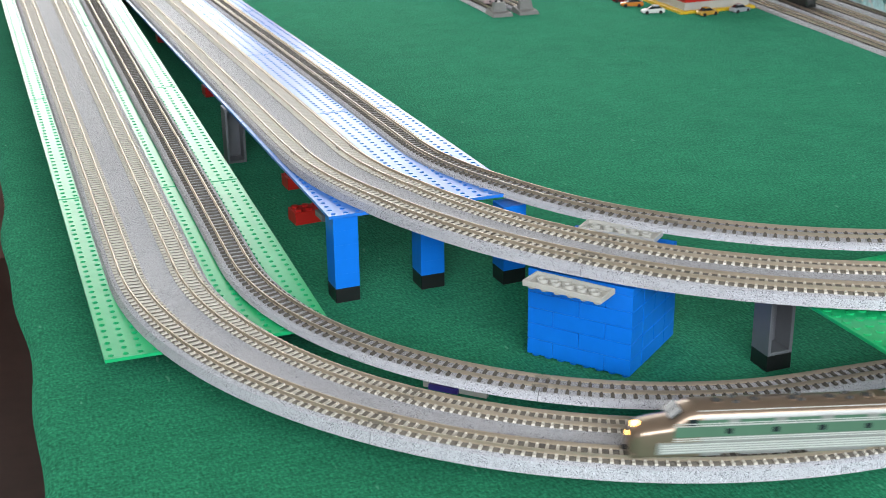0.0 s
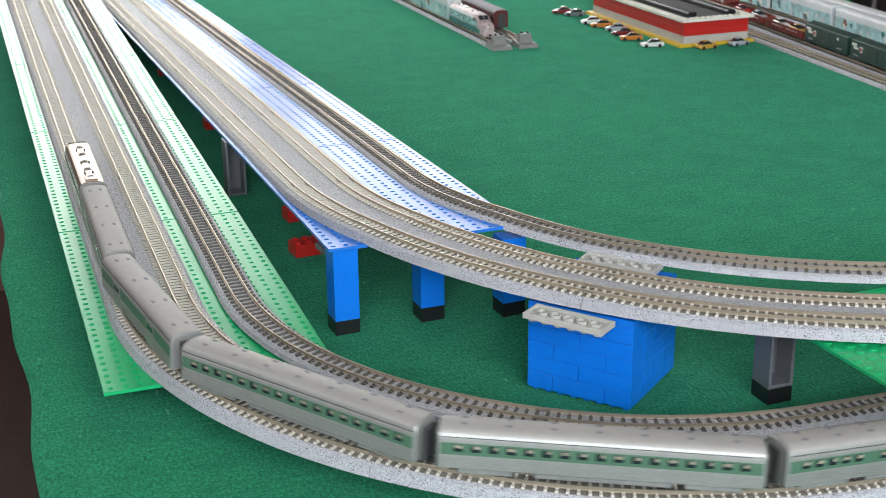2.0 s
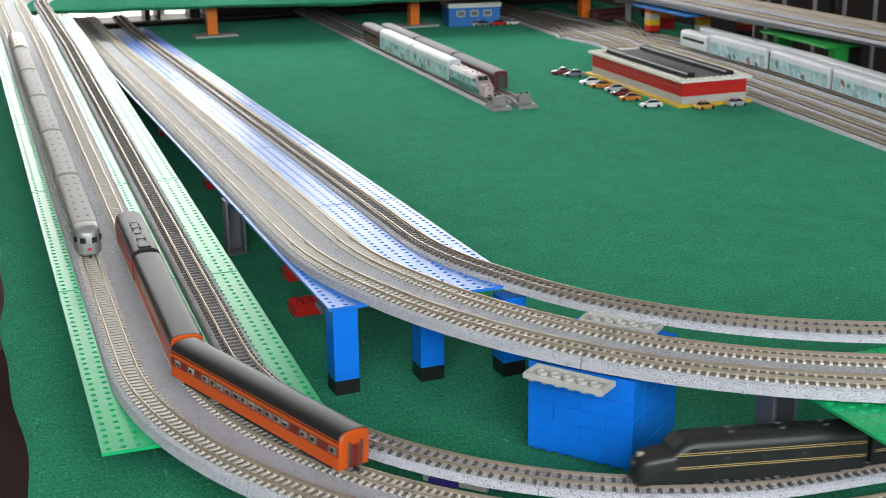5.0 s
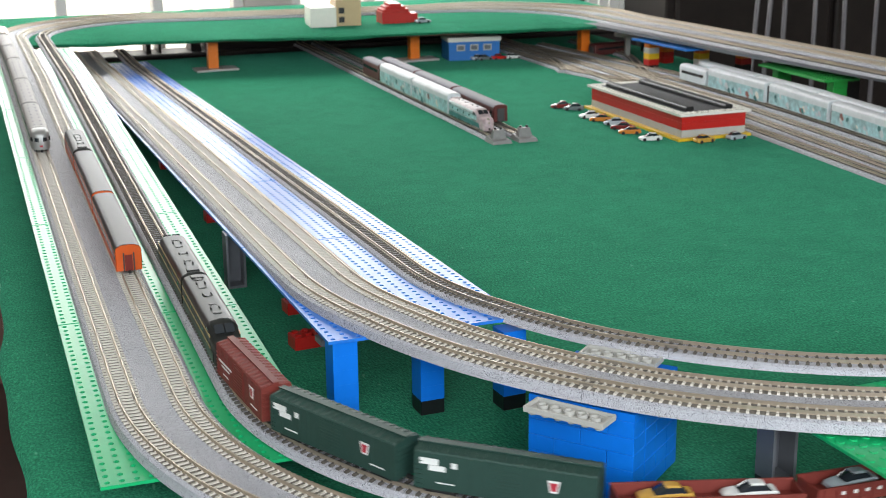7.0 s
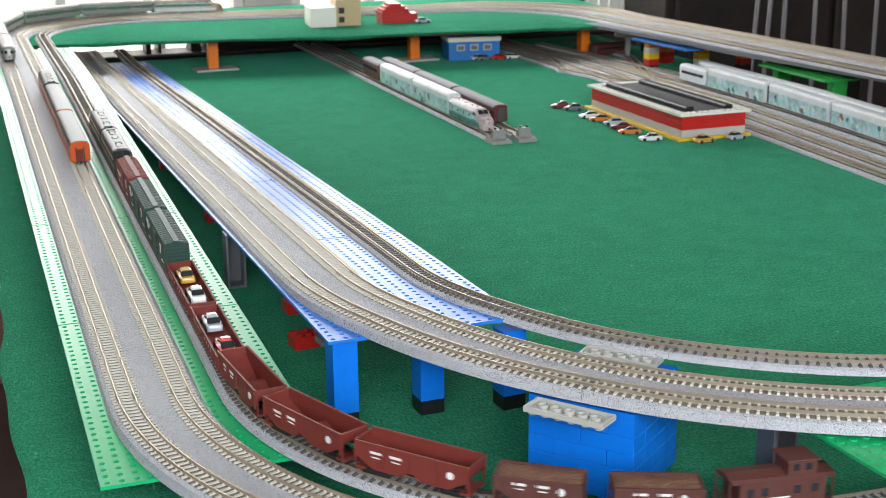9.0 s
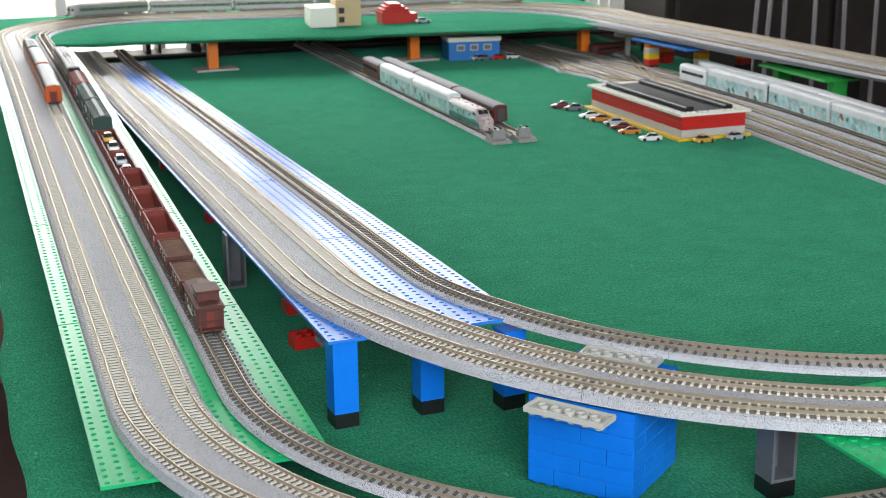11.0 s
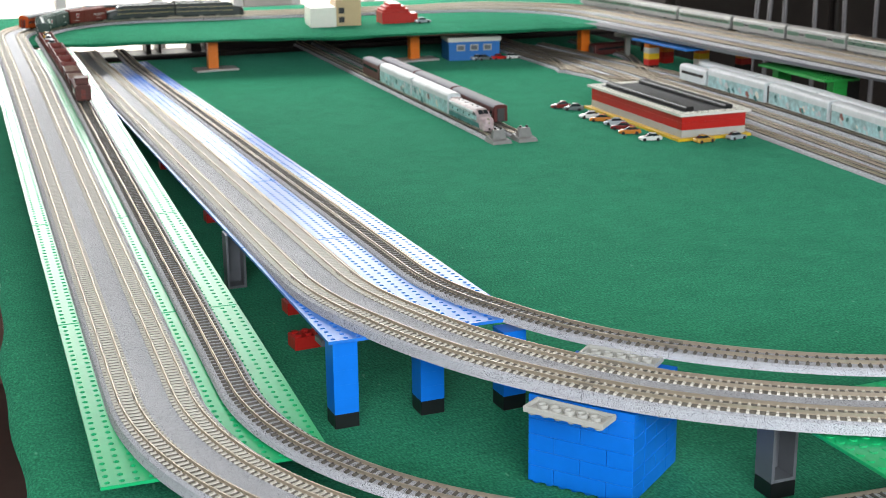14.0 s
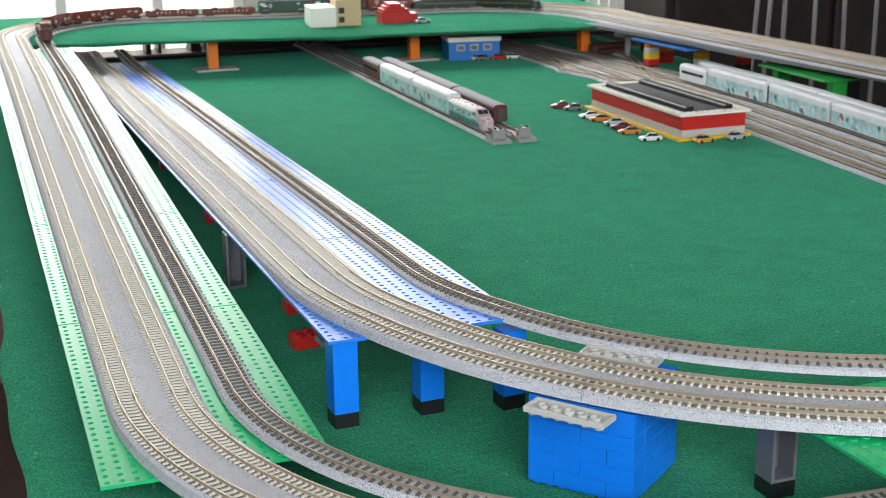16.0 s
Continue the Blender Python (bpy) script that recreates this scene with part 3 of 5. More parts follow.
def stud_baseplate(x, y, z, deg, nx, ny, label):
    t = thing("stud_plate", label, "stud plate", at=turned(x, y, z, deg))
    part("plate", Shape().box(0, 0, 0, 8 * nx, 8 * ny, 2.0, 0.2), GREENP, t)
    s = Shape()
    for i in range(nx):
        for j in range(ny):
            if i < 6 or j < 4 or j > ny - 4:
                s.cyl(8 * i + 4, 8 * j + 4, 2.0, 2.6, 2.2, 10)
    tagged(part("studs", s, GREENP, t), "", "", "", "stuff")


stud_baseplate(403, 478, 51.6, 2.0, 32, 14, "green studded plate under the raised curve")
for px0, py0 in ((520, 500), (520, 570), (640, 500)):
    column(px0, py0, 2, 4, BLUE, BLACKB, "blue brick pillar under the green studded plate", 3.6)


# ---- the deck along the back and far side ----
def deck():
    def fy(x):
        return 2318 - 0.165 * x + 7 * math.sin(x / 130.0)
    top = Shape()
    xs = np.linspace(40, 1075, 80)
    rings = []
    for x in xs:
        y = fy(x) + 3 * math.sin(x / 37.0)
        sag = 3.0 * math.sin(x / 55.0) + 1.5 * math.sin(x / 21.0)
        rings.append([(x, y + 5, 52.5 + sag * 0.5), (x, y + 1, 54 + sag * 0.5), (x, y, 57.5 + sag * 0.2), (x, y + 7, 59.6), (x, 2722, 59.6), (x, 2724, 50)])
    top.loft(rings, closed=False)
    t = thing("back_deck", "long board deck covered in green felt along the window", "deck")
    part("felt_cover", top, FELT, t, "green felt cover with a wavy front edge", True)
    b = Shape()
    for x0, x1 in ((40, 380), (380, 720), (720, 1075)):
        b.add([(x0, fy(x0) + 10, 52), (x1, fy(x1) + 10, 52), (x1, 2720, 52), (x0, 2720, 52),
               (x0, fy(x0) + 10, 58), (x1, fy(x1) + 10, 58), (x1, 2720, 58), (x0, 2720, 58)],
              [(0, 3, 2, 1), (4, 5, 6, 7), (0, 1, 5, 4), (1, 2, 6, 5), (2, 3, 7, 6), (3, 0, 4, 7)])
    part("board", b, BOARD, t, "brown board")
    t2 = thing("side_deck", "grey board deck with tracks along the far side", "deck")
    s = Shape()
    q = [(1060, 2190), (1083, 1992), (1102, 1760), (1129, 1585), (1143, 1458), (1190, 700)]
    rr = [[(x, y, 55), (x + 128 + (2190 - y) * 0.012, y, 55), (x + 128 + (2190 - y) * 0.012, y, 59.8), (x, y, 59.8)] for x, y in q]
    s.loft(rr)
    part("board", s, DGREYB, t2, "weathered grey board")
    c = Shape()
    c.add([(1040, 2185, 56), (1200, 2180, 56), (1240, 2720, 56), (1040, 2720, 56), (1040, 2185, 59.7), (1200, 2180, 59.7), (1240, 2720, 59.7), (1040, 2720, 59.7)],
          [(0, 3, 2, 1), (4, 5, 6, 7), (0, 1, 5, 4), (1, 2, 6, 5), (2, 3, 7, 6), (3, 0, 4, 7)])
    part("corner_board", c, FELT, t2)


deck()
for x, y, h in ((410, 2300, 51.8), (762, 2270, 51.8), (1068, 2216, 54.5)):
    t = thing("deck_post", "orange brick post on a light grey foot plate under the deck", "brick pillar", "orange posts", at=turned(x, y, 0, 2))
    part("foot_plate", Shape().box(-24, -16, 0, 48, 24, 3.2, 0.2), GREYB, t, "light grey foot plate")
    z = 3.2
    while z < h - 1:
        z1 = min(z + 9.6, h)
        part("brick", Shape().box(0, 0, z + 0.05, 17, 16, z1 - 0.05, 0.2), ORANGEB, t)
        z = z1
for y in (2200, 1600, 1300, 1000, 760):
    t = thing("deck_post", "dark brick post under the far deck", "brick pillar", "dark posts", at=turned(1188, y, 0, 0))
    part("post", Shape().box(0, 0, 0, 22, 16, 55, 0.3), BLACKB, t)


def striped_column(x, y, cols, h):
    t = thing("striped_post", "post of stacked coloured bricks under the far deck", "brick pillar", "striped posts", at=turned(x, y, 0, 4))
    z, k = 0.0, 0
    while z < h - 0.5:
        z1 = min(z + 9.6, h)
        part("brick", Shape().box(0, 0, z + 0.05, 20, 16, z1 - 0.05, 0.2), cols[k % len(cols)], t)
        z, k = z1, k + 1


striped_column(1084, 1992, (BLACKB, REDB, YELLOWB, GREYB, ORANGEB), 48)
striped_column(1160, 1960, (WHITEB, WHITEB, YELLOWB, ORANGEB, ORANGEB), 48)
striped_column(1190, 1880, (BLACKB, BLACKB, REDB, ORANGEB, YELLOWB), 54)
striped_column(1150, 2060, (REDB, REDB, ORANGEB, ORANGEB, ORANGEB), 48)
bp_ = thing("platform_roof", "bright blue studded plate laid over coloured posts", "stud plate", at=turned(1082, 1868, 48, 4))
part("plate", Shape().box(0, 0, 0, 92, 160, 3.2, 0.2), LBLUEB, bp_)
gp_ = thing("platform_roof", "green studded plate standing on green brick legs", "stud plate", at=turned(1119, 1556, 0, -1.5))
part("plate", Shape().box(0, 0, 42, 56, 172, 45.2, 0.2), GREENB, gp_)
part("studs", studs(Shape(), 0, 0, 7, 21, 45.2, 8, 2.4, 1.7, 8), GREENB, gp_)
for lx, ly in ((20, 8), (20, 148)):
    for k in range(4):
        part("leg_brick", Shape().box(lx, ly, 10.5 * k + 0.05, lx + 22, ly + 16, 10.5 * (k + 1) - 0.05, 0.2), GREENB, gp_)


# ---- the yard: bumper tracks, sidings ----
def plain_run(pts, half, label, group, tie=WOODTIE):
    p = Path(pts, lambda s, x, y: 0.6)
    run_of_track(p, 0, p.len, (0,), half, tie, 5.6, label, group, 310)
    return p


plain_run([(633, 2560), (633, 1560)], 12.5, "grey single yard track ending at a bumper", "yard tracks")
plain_run([(668, 2560), (668, 1560)], 12.5, "grey single yard track ending at a bumper", "yard tracks")
for x in (633, 668):
    t = thing("bumper", "grey track bumper with a sloped base and two posts", "track bumper", "bumpers", at=turned(x, 1548, 0, 0))
    part("base", Shape().loft([[(-13, -16, 0), (13, -16, 0), (12, -14, 4), (-12, -14, 4)], [(-13, 13, 0), (13, 13, 0), (11, 12, 7), (-11, 12, 7)]]), BUMPM, t)
    part("buffer_wall", Shape().loft([[(-9, -6, 5), (9, -6, 5), (9, 4, 5), (-9, 4, 5)], [(-7, -4, 16), (7, -4, 16), (7, 3, 16), (-7, 3, 16)]]), BUMPM, t)
    for e in (-4, 4):
        part("post", Shape().cyl(e, 0, 15.5, 18.5, 1.6, 8), BLACKB, t)
SIDING = [(1040, 950, 0), (1046, 1250, 500), (1058, 1402, 500), (1069, 1562, 500), (1069, 1850, 400), (1010, 2350, 0)]
plain_run(rounded(SIDING), 12.5, "grey siding track beside the station", "yard tracks")
plain_run(rounded([(x + 37, y, r) for x, y, r in SIDING]), 12.5, "grey siding track beside the station", "yard tracks")
plain_run(rounded([(978, 2080, 0), (961, 1560, 0), (958, 1466, 200), (936, 1100, 0)]), 12.5, "grey siding track against the station", "yard tracks")
plain_run(rounded([(1040, 2080, 0), (1037, 1650, 300), (1021, 1400, 300), (1007, 1200, 0), (985, 950, 0)]), 12.5, "grey siding track between the station tracks", "yard tracks")
plain_run(rounded([(950, 2030, 300), (985, 2150, 300), (985, 2380, 0)]), 12.5, "grey siding track curving behind the station", "yard tracks")
plain_run(rounded([(1000, 1850, 0), (960, 2020, 200), (960, 2380, 0)]), 12.5, "grey siding track curving behind the station", "yard tracks")
plain_run(rounded([(1040, 1900, 0), (1130, 2150, 300), (1130, 2380, 0)]), 12.5, "grey siding track curving behind the station", "yard tracks")


def station():
    """The low red building with a white roof rim on a yellow base."""
    t = thing("station_building", "low red brick-toy building with grey base and white roof rim", "toy building", at=turned(847, 1466, 0, 0.5))
    W_, L_ = 92, 250
    part("base_plate", Shape().box(-8, -6, 0, W_ + 6, L_ + 8, 3.4, 0.2), YELLOWB, t, "yellow base plate")
    part("wall_course", Shape().box(0, 0, 3.4, W_, L_, 12.8, 0.2), GREYB, t, "light grey lower course")
    part("wall_course", Shape().box(0.1, 0.1, 12.85, W_ - 0.1, L_ - 0.1, 22.3, 0.2), REDB, t, "red course")
    part("wall_course", Shape().box(0, 0, 22.4, W_, L_, 30.6, 0.2), REDB, t, "red course")
    for x0, y0, x1, y1 in ((-5, -5, W_ + 5, 7), (-5, L_ - 7, W_ + 5, L_ + 5), (-5, 7, 7, L_ - 7), (W_ - 7, 7, W_ + 5, L_ - 7)):
        part("roof_rim", Shape().box(x0, y0, 30.7, x1, y1, 34.0, 0.2), WHITEB, t, "white roof rim")
    st = Shape()
    for i in range(12):
        st.cyl(i * 8 + 2, 1, 34, 35.6, 2.4, 10)
    for i in range(31):
        st.cyl(1, i * 8 + 5, 34, 35.6, 2.4, 10)
        st.cyl(W_ - 1, i * 8 + 5, 34, 35.6, 2.4, 10)
    tagged(part("studs", st, WHITEB, t), "", "", "", "stuff")
    part("roof", Shape().box(7, 7, 30.7, W_ - 7, L_ - 7, 33.0, 0.2), ROOFGREY, t, "dark grey flat roof")
    part("roof_ridge", Shape().box(14, 14, 33, 26, L_ - 14, 39, 1.5), BLACKB, t, "black roof ridge")
    part("roof_ridge", Shape().box(W_ - 24, 10, 33, W_ - 12, L_ - 10, 39, 1.5), BLACKB, t, "black roof ridge")
    return t


station()


def blue_building():
    t = thing("toy_building", "blue brick-toy building with white windows and roof", "toy building", at=turned(822, 2238, 0, -8))
    part("wall", Shape().box(0, 0, 0, 92, 60, 33, 0.3), LBLUEB, t)
    part("roof", Shape().box(-2, -3, 33, 94, 62, 41, 0.4), WHITEB, t, "white roof")
    for x in (14, 38, 62):
        w = part("window", Shape().box(x, -1.2, 17, x + 15, 0.4, 28, 0.2), GREYB, t, "white window")
        part("pane", Shape().box(x + 2, -1.5, 19, x + 13, -1.1, 26), DGREYB, w)
    t = thing("toy_building", "white and tan brick-toy building on the felt deck", "toy building", at=turned(598, 2330, 59.6, -6))
    part("wall", Shape().box(0, 0, 0, 46, 70, 34, 0.3), WHITEB, t, "white wall")
    part("tower", Shape().box(47, 10, 0, 92, 70, 46, 0.3), TANB, t, "tan wall")
    for z in (6, 22):
        part("window", Shape().box(52, 9, z, 62, 10.2, z + 10, 0.2), BLACKB, t, "dark window")
    t = thing("toy_building", "red brick-toy barn with a stepped roof on the felt deck", "toy building", at=turned(730, 2332, 59.6, -4))
    part("wall", Shape().box(0, 0, 0, 52, 46, 20, 0.3), REDB, t)
    for k, (a, b) in enumerate(((2, 50), (8, 44), (14, 36))):
        part("roof_course", Shape().box(a, 2, 20 + 5 * k, b, 44, 25 + 5 * k - 0.05, 0.6), REDB, t)
    part("annex", Shape().box(52.1, 8, 0, 68, 40, 16, 0.3), REDB, t)


blue_building()

# ---- tiny parked cars ----
GLASS = material("dark_glass", (0.02, 0.025, 0.03), 0.12, 0, 0.1, 100, 9)
TYRE = material("black_rubber", (0.012, 0.012, 0.012), 0.8, 0, 0.1, 300, 9)
PAINTS = {n: material("car_paint_" + n, c, 0.25, 0.1, 0.05, 200, 30, 0, 1, 0.6) for n, c in
          (("white", (0.78, 0.78, 0.76)), ("red", (0.62, 0.02, 0.015)), ("silver", (0.42, 0.46, 0.50)), ("gold", (0.60, 0.34, 0.06)),
           ("orange", (0.60, 0.20, 0.03)), ("maroon", (0.20, 0.02, 0.02)), ("grey", (0.16, 0.18, 0.19)))}


def toy_car(paint, word, m, parent_free=True):
    """A little die-cast saloon: body, cabin, glass and wheels. x forward."""
    t = thing("toy_car", "tiny %s toy saloon car" % word, "toy car", "toy cars", at=m)
    L_, W_ = 29.0, 11.0

    def ring(x, w, a, b):
        return [(x, -w, a), (x, -w, b - 0.8), (x, -w + 1.0, b), (x, w - 1.0, b), (x, w, b - 0.8), (x, w, a)]
    st = ((-14.5, 4.4, 2.4, 5.2), (-13.5, 5.2, 1.6, 6.4), (-8, 5.5, 1.3, 6.6), (0, 5.5, 1.3, 6.3), (8, 5.4, 1.3, 5.8), (13, 5.0, 1.6, 5.0), (14.5, 4.2, 2.4, 4.2))
    part("body", Shape().loft([ring(*s) for s in st]), paint, t, "", True)
    cab = ((-10.5, 4.6, 6.2, 6.5), (-6.5, 4.0, 6.2, 9.8), (1.0, 4.0, 6.0, 9.9), (6.5, 4.5, 5.6, 6.1))
    part("glasshouse", Shape().loft([ring(*s) for s in cab]), GLASS, t, "dark glass", True)
    part("roof", Shape().loft([ring(*s) for s in ((-6.8, 3.6, 9.5, 10.1), (-2, 3.8, 9.6, 10.4), (1.2, 3.6, 9.5, 10.1))]), paint, t)
    for x in (-8.6, 8.6):
        for y in (-5.2, 5.2):
            part("wheel", Shape().cyl(y * 0 + x, 2.2, y - 0.7, y + 0.7, 2.2, 12, None, "y"), TYRE, t)
    return t


parked = ((806, 1735, 160, "maroon"), (815, 1712, 150, "grey"), (810, 1650, 165, "white"), (812, 1622, 150, "orange"), (818, 1592, 158, "silver"),
          (812, 1560, 150, "maroon"), (808, 1530, 160, "orange"), (812, 1482, 168, "white"), (868, 1446, 10, "gold"), (915, 1448, 14, "silver"),
          (885, 2226, 5, "grey"), (912, 2224, 0, "red"), (938, 2222, 0, "white"), (875, 2232, 12, "silver"))
for x, y, d, c in parked:
    toy_car(PAINTS[c], c, turned(x, y, 0, d))
toy_car(PAINTS["silver"], "silver", turned(802, 2318, 59.6, 4))

# ---- the trains; each vehicle's x points forward, z = 0 at the rail's top ----
SILVER = material("stainless_silver_paint", (0.33, 0.33, 0.32), 0.42, 0.45, 0.08, 250, 25, 0.04, 600)
SROOF = material("silver_grey_roof", (0.36, 0.34, 0.325), 0.58, 0.2, 0.08, 250, 25, 0.04, 600)
BRIGHT = material("polished_silver_trim", (0.60, 0.60, 0.58), 0.35, 0.3, 0.06, 250, 25)
SAGE = material("pale_green_band", (0.080, 0.165, 0.110), 0.4, 0.1, 0.08, 250, 25)
BRONZE = material("warm_silver_nose", (0.27, 0.20, 0.15), 0.28, 0.7, 0.1, 250, 25)
RUBBER = material("dark_diaphragm", (0.05, 0.05, 0.05), 0.7, 0, 0.2, 250, 25)
TRUCK = material("grey_truck_frame", (0.24, 0.24, 0.235), 0.55, 0.2, 0.2, 300, 25)
BTRUCK = material("black_truck_frame", (0.014, 0.013, 0.013), 0.55, 0, 0.2, 300, 25)
WHEELM = material("blackened_wheel", (0.10, 0.095, 0.09), 0.35, 0.8, 0.1, 300, 25)
ORANGE = material("bright_orange_paint", (0.54, 0.078, 0.005), 0.42, 0, 0.06, 250, 25)
MAROON = material("deep_maroon_paint", (0.15, 0.017, 0.012), 0.36, 0, 0.08, 250, 25)
ROOFBLACK = material("satin_black_roof", (0.011, 0.011, 0.012), 0.45, 0, 0.15, 250, 25, 0.04, 500)
LOCOBLACK = material("dark_green_black_paint", (0.012, 0.014, 0.013), 0.42, 0, 0.2, 250, 25)
GOLDLINE = material("dull_gold_line", (0.36, 0.26, 0.10), 0.4, 0, 0.1, 250, 25)
TUSCAN = material("brown_red_freight_paint", (0.175, 0.028, 0.020), 0.55, 0, 0.12, 250, 25, 0.06, 500)
TUSCAN2 = material("dull_brown_freight_paint", (0.095, 0.028, 0.022), 0.6, 0, 0.2, 250, 25, 0.08, 500)
LOAD = material("brown_ore_load", (0.16, 0.075, 0.045), 0.9, 0, 0.45, 700, 60, 1.0, 900)
PINE = material("dark_green_freight_paint", (0.018, 0.052, 0.041), 0.5, 0, 0.12, 250, 25, 0.06, 500)
LETTER = material("white_lettering", (0.74, 0.74, 0.72), 0.5, 0, 0.06, 250, 25)
LITWIN = material("pale_lit_window", (0.30, 0.27, 0.21), 0.25, 0, 0.3, 120, 60)
LAMP = glowing("warm_headlight", (1.0, 0.62, 0.18), 6.0)
REDMARK = material("red_marking", (0.45, 0.03, 0.05), 0.4)
TEAL = material("pale_teal_mural", (0.40, 0.62, 0.64), 0.4, 0, 0.5, 160, 60)
TEALD = material("deep_teal_mural", (0.05, 0.19, 0.19), 0.4, 0, 0.4, 160, 60)
PALEW = material("pale_car_paint", (0.64, 0.68, 0.70), 0.4, 0, 0.1, 160, 40)
DBROWN = material("dark_red_brown_car_paint", (0.10, 0.02, 0.018), 0.45, 0, 0.15, 160, 40)
PALER = material("pale_grey_roof", (0.60, 0.61, 0.64), 0.5, 0, 0.1, 160, 40)
TANM = material("muted_red_mural", (0.30, 0.12, 0.10), 0.5, 0, 0.3, 160, 40)
PINKM = material("pink_white_mural", (0.46, 0.35, 0.36), 0.45, 0, 0.5, 220, 60)
GREYROOF = material("violet_grey_roof", (0.20, 0.19, 0.22), 0.65, 0, 0.1, 160, 40)


def section(w, z0, zs, zt, n=9, top=0.0):
    """A coach's cross-section: upright sides and an arched roof. w: half width; top: how flat the crown is."""
    pts = [(-w, z0)]
    for k in range(n):
        a = math.pi * (1 - k / (n - 1))
        c, s = math.cos(a), math.sin(a)
        y = w * math.copysign(abs(c) ** (0.75), c)
        pts.append((y, zs + (zt - zs) * s ** 0.8))
    return pts + [(w, z0)]


def hull(x0, x1, w, z0, zs, zt, cuts=None):
    """A lofted body from x0 to x1; cuts: (x, half width, roof height) stations."""
    st = cuts or ((x0, w * 0.93, zt - 0.8), (x0 + 0.8, w, zt), (x1 - 0.8, w, zt), (x1, w * 0.93, zt - 0.8))
    rings = []
    for x, ww, t in st:
        shoulder = min(zs, t - 1.5)
        rings.append([(x, y, z) for y, z in section(ww, z0, shoulder, t)])
    return Shape().loft(rings)


def panel(x0, x1, z0, z1, w, out=0.18):
    """A shallow raised strip, one for each side."""
    s = []
    for e in (-1, 1):
        a, b = sorted((e * (w - 0.4), e * (w + out)))
        s.append(Shape().box(x0, a, z0, x1, b, z1))
    return s


def truck(parent, x, mat, long=22.0):
    """A wheel truck: side frames, bolster and wheels."""
    t = part("truck", Shape().box(x - long / 2, -7.2, -0.6 + 1.4, x + long / 2, -6.0, 3.6, 0.3).box(x - long / 2, 6.0, 0.8, x + long / 2, 7.2, 3.6, 0.3)
             .box(x - 3, -6.0, 2.0, x + 3, 6.0, 4.6, 0.2), mat, parent)
    for d in (-0.33, 0.33):
        for y in (-4.9, 4.9):
            part("wheel", Shape().cyl(x + d * long, 2.9, y - 0.8, y + 0.8, 2.9, 14, None, "y"), WHEELM, t)
    return t


def coupler(parent, x, e, mat=BTRUCK):
    part("coupler", Shape().box(min(x, x + e), -1.0, 2.8, max(x, x + e), 1.0, 4.8, 0.2), mat, parent)


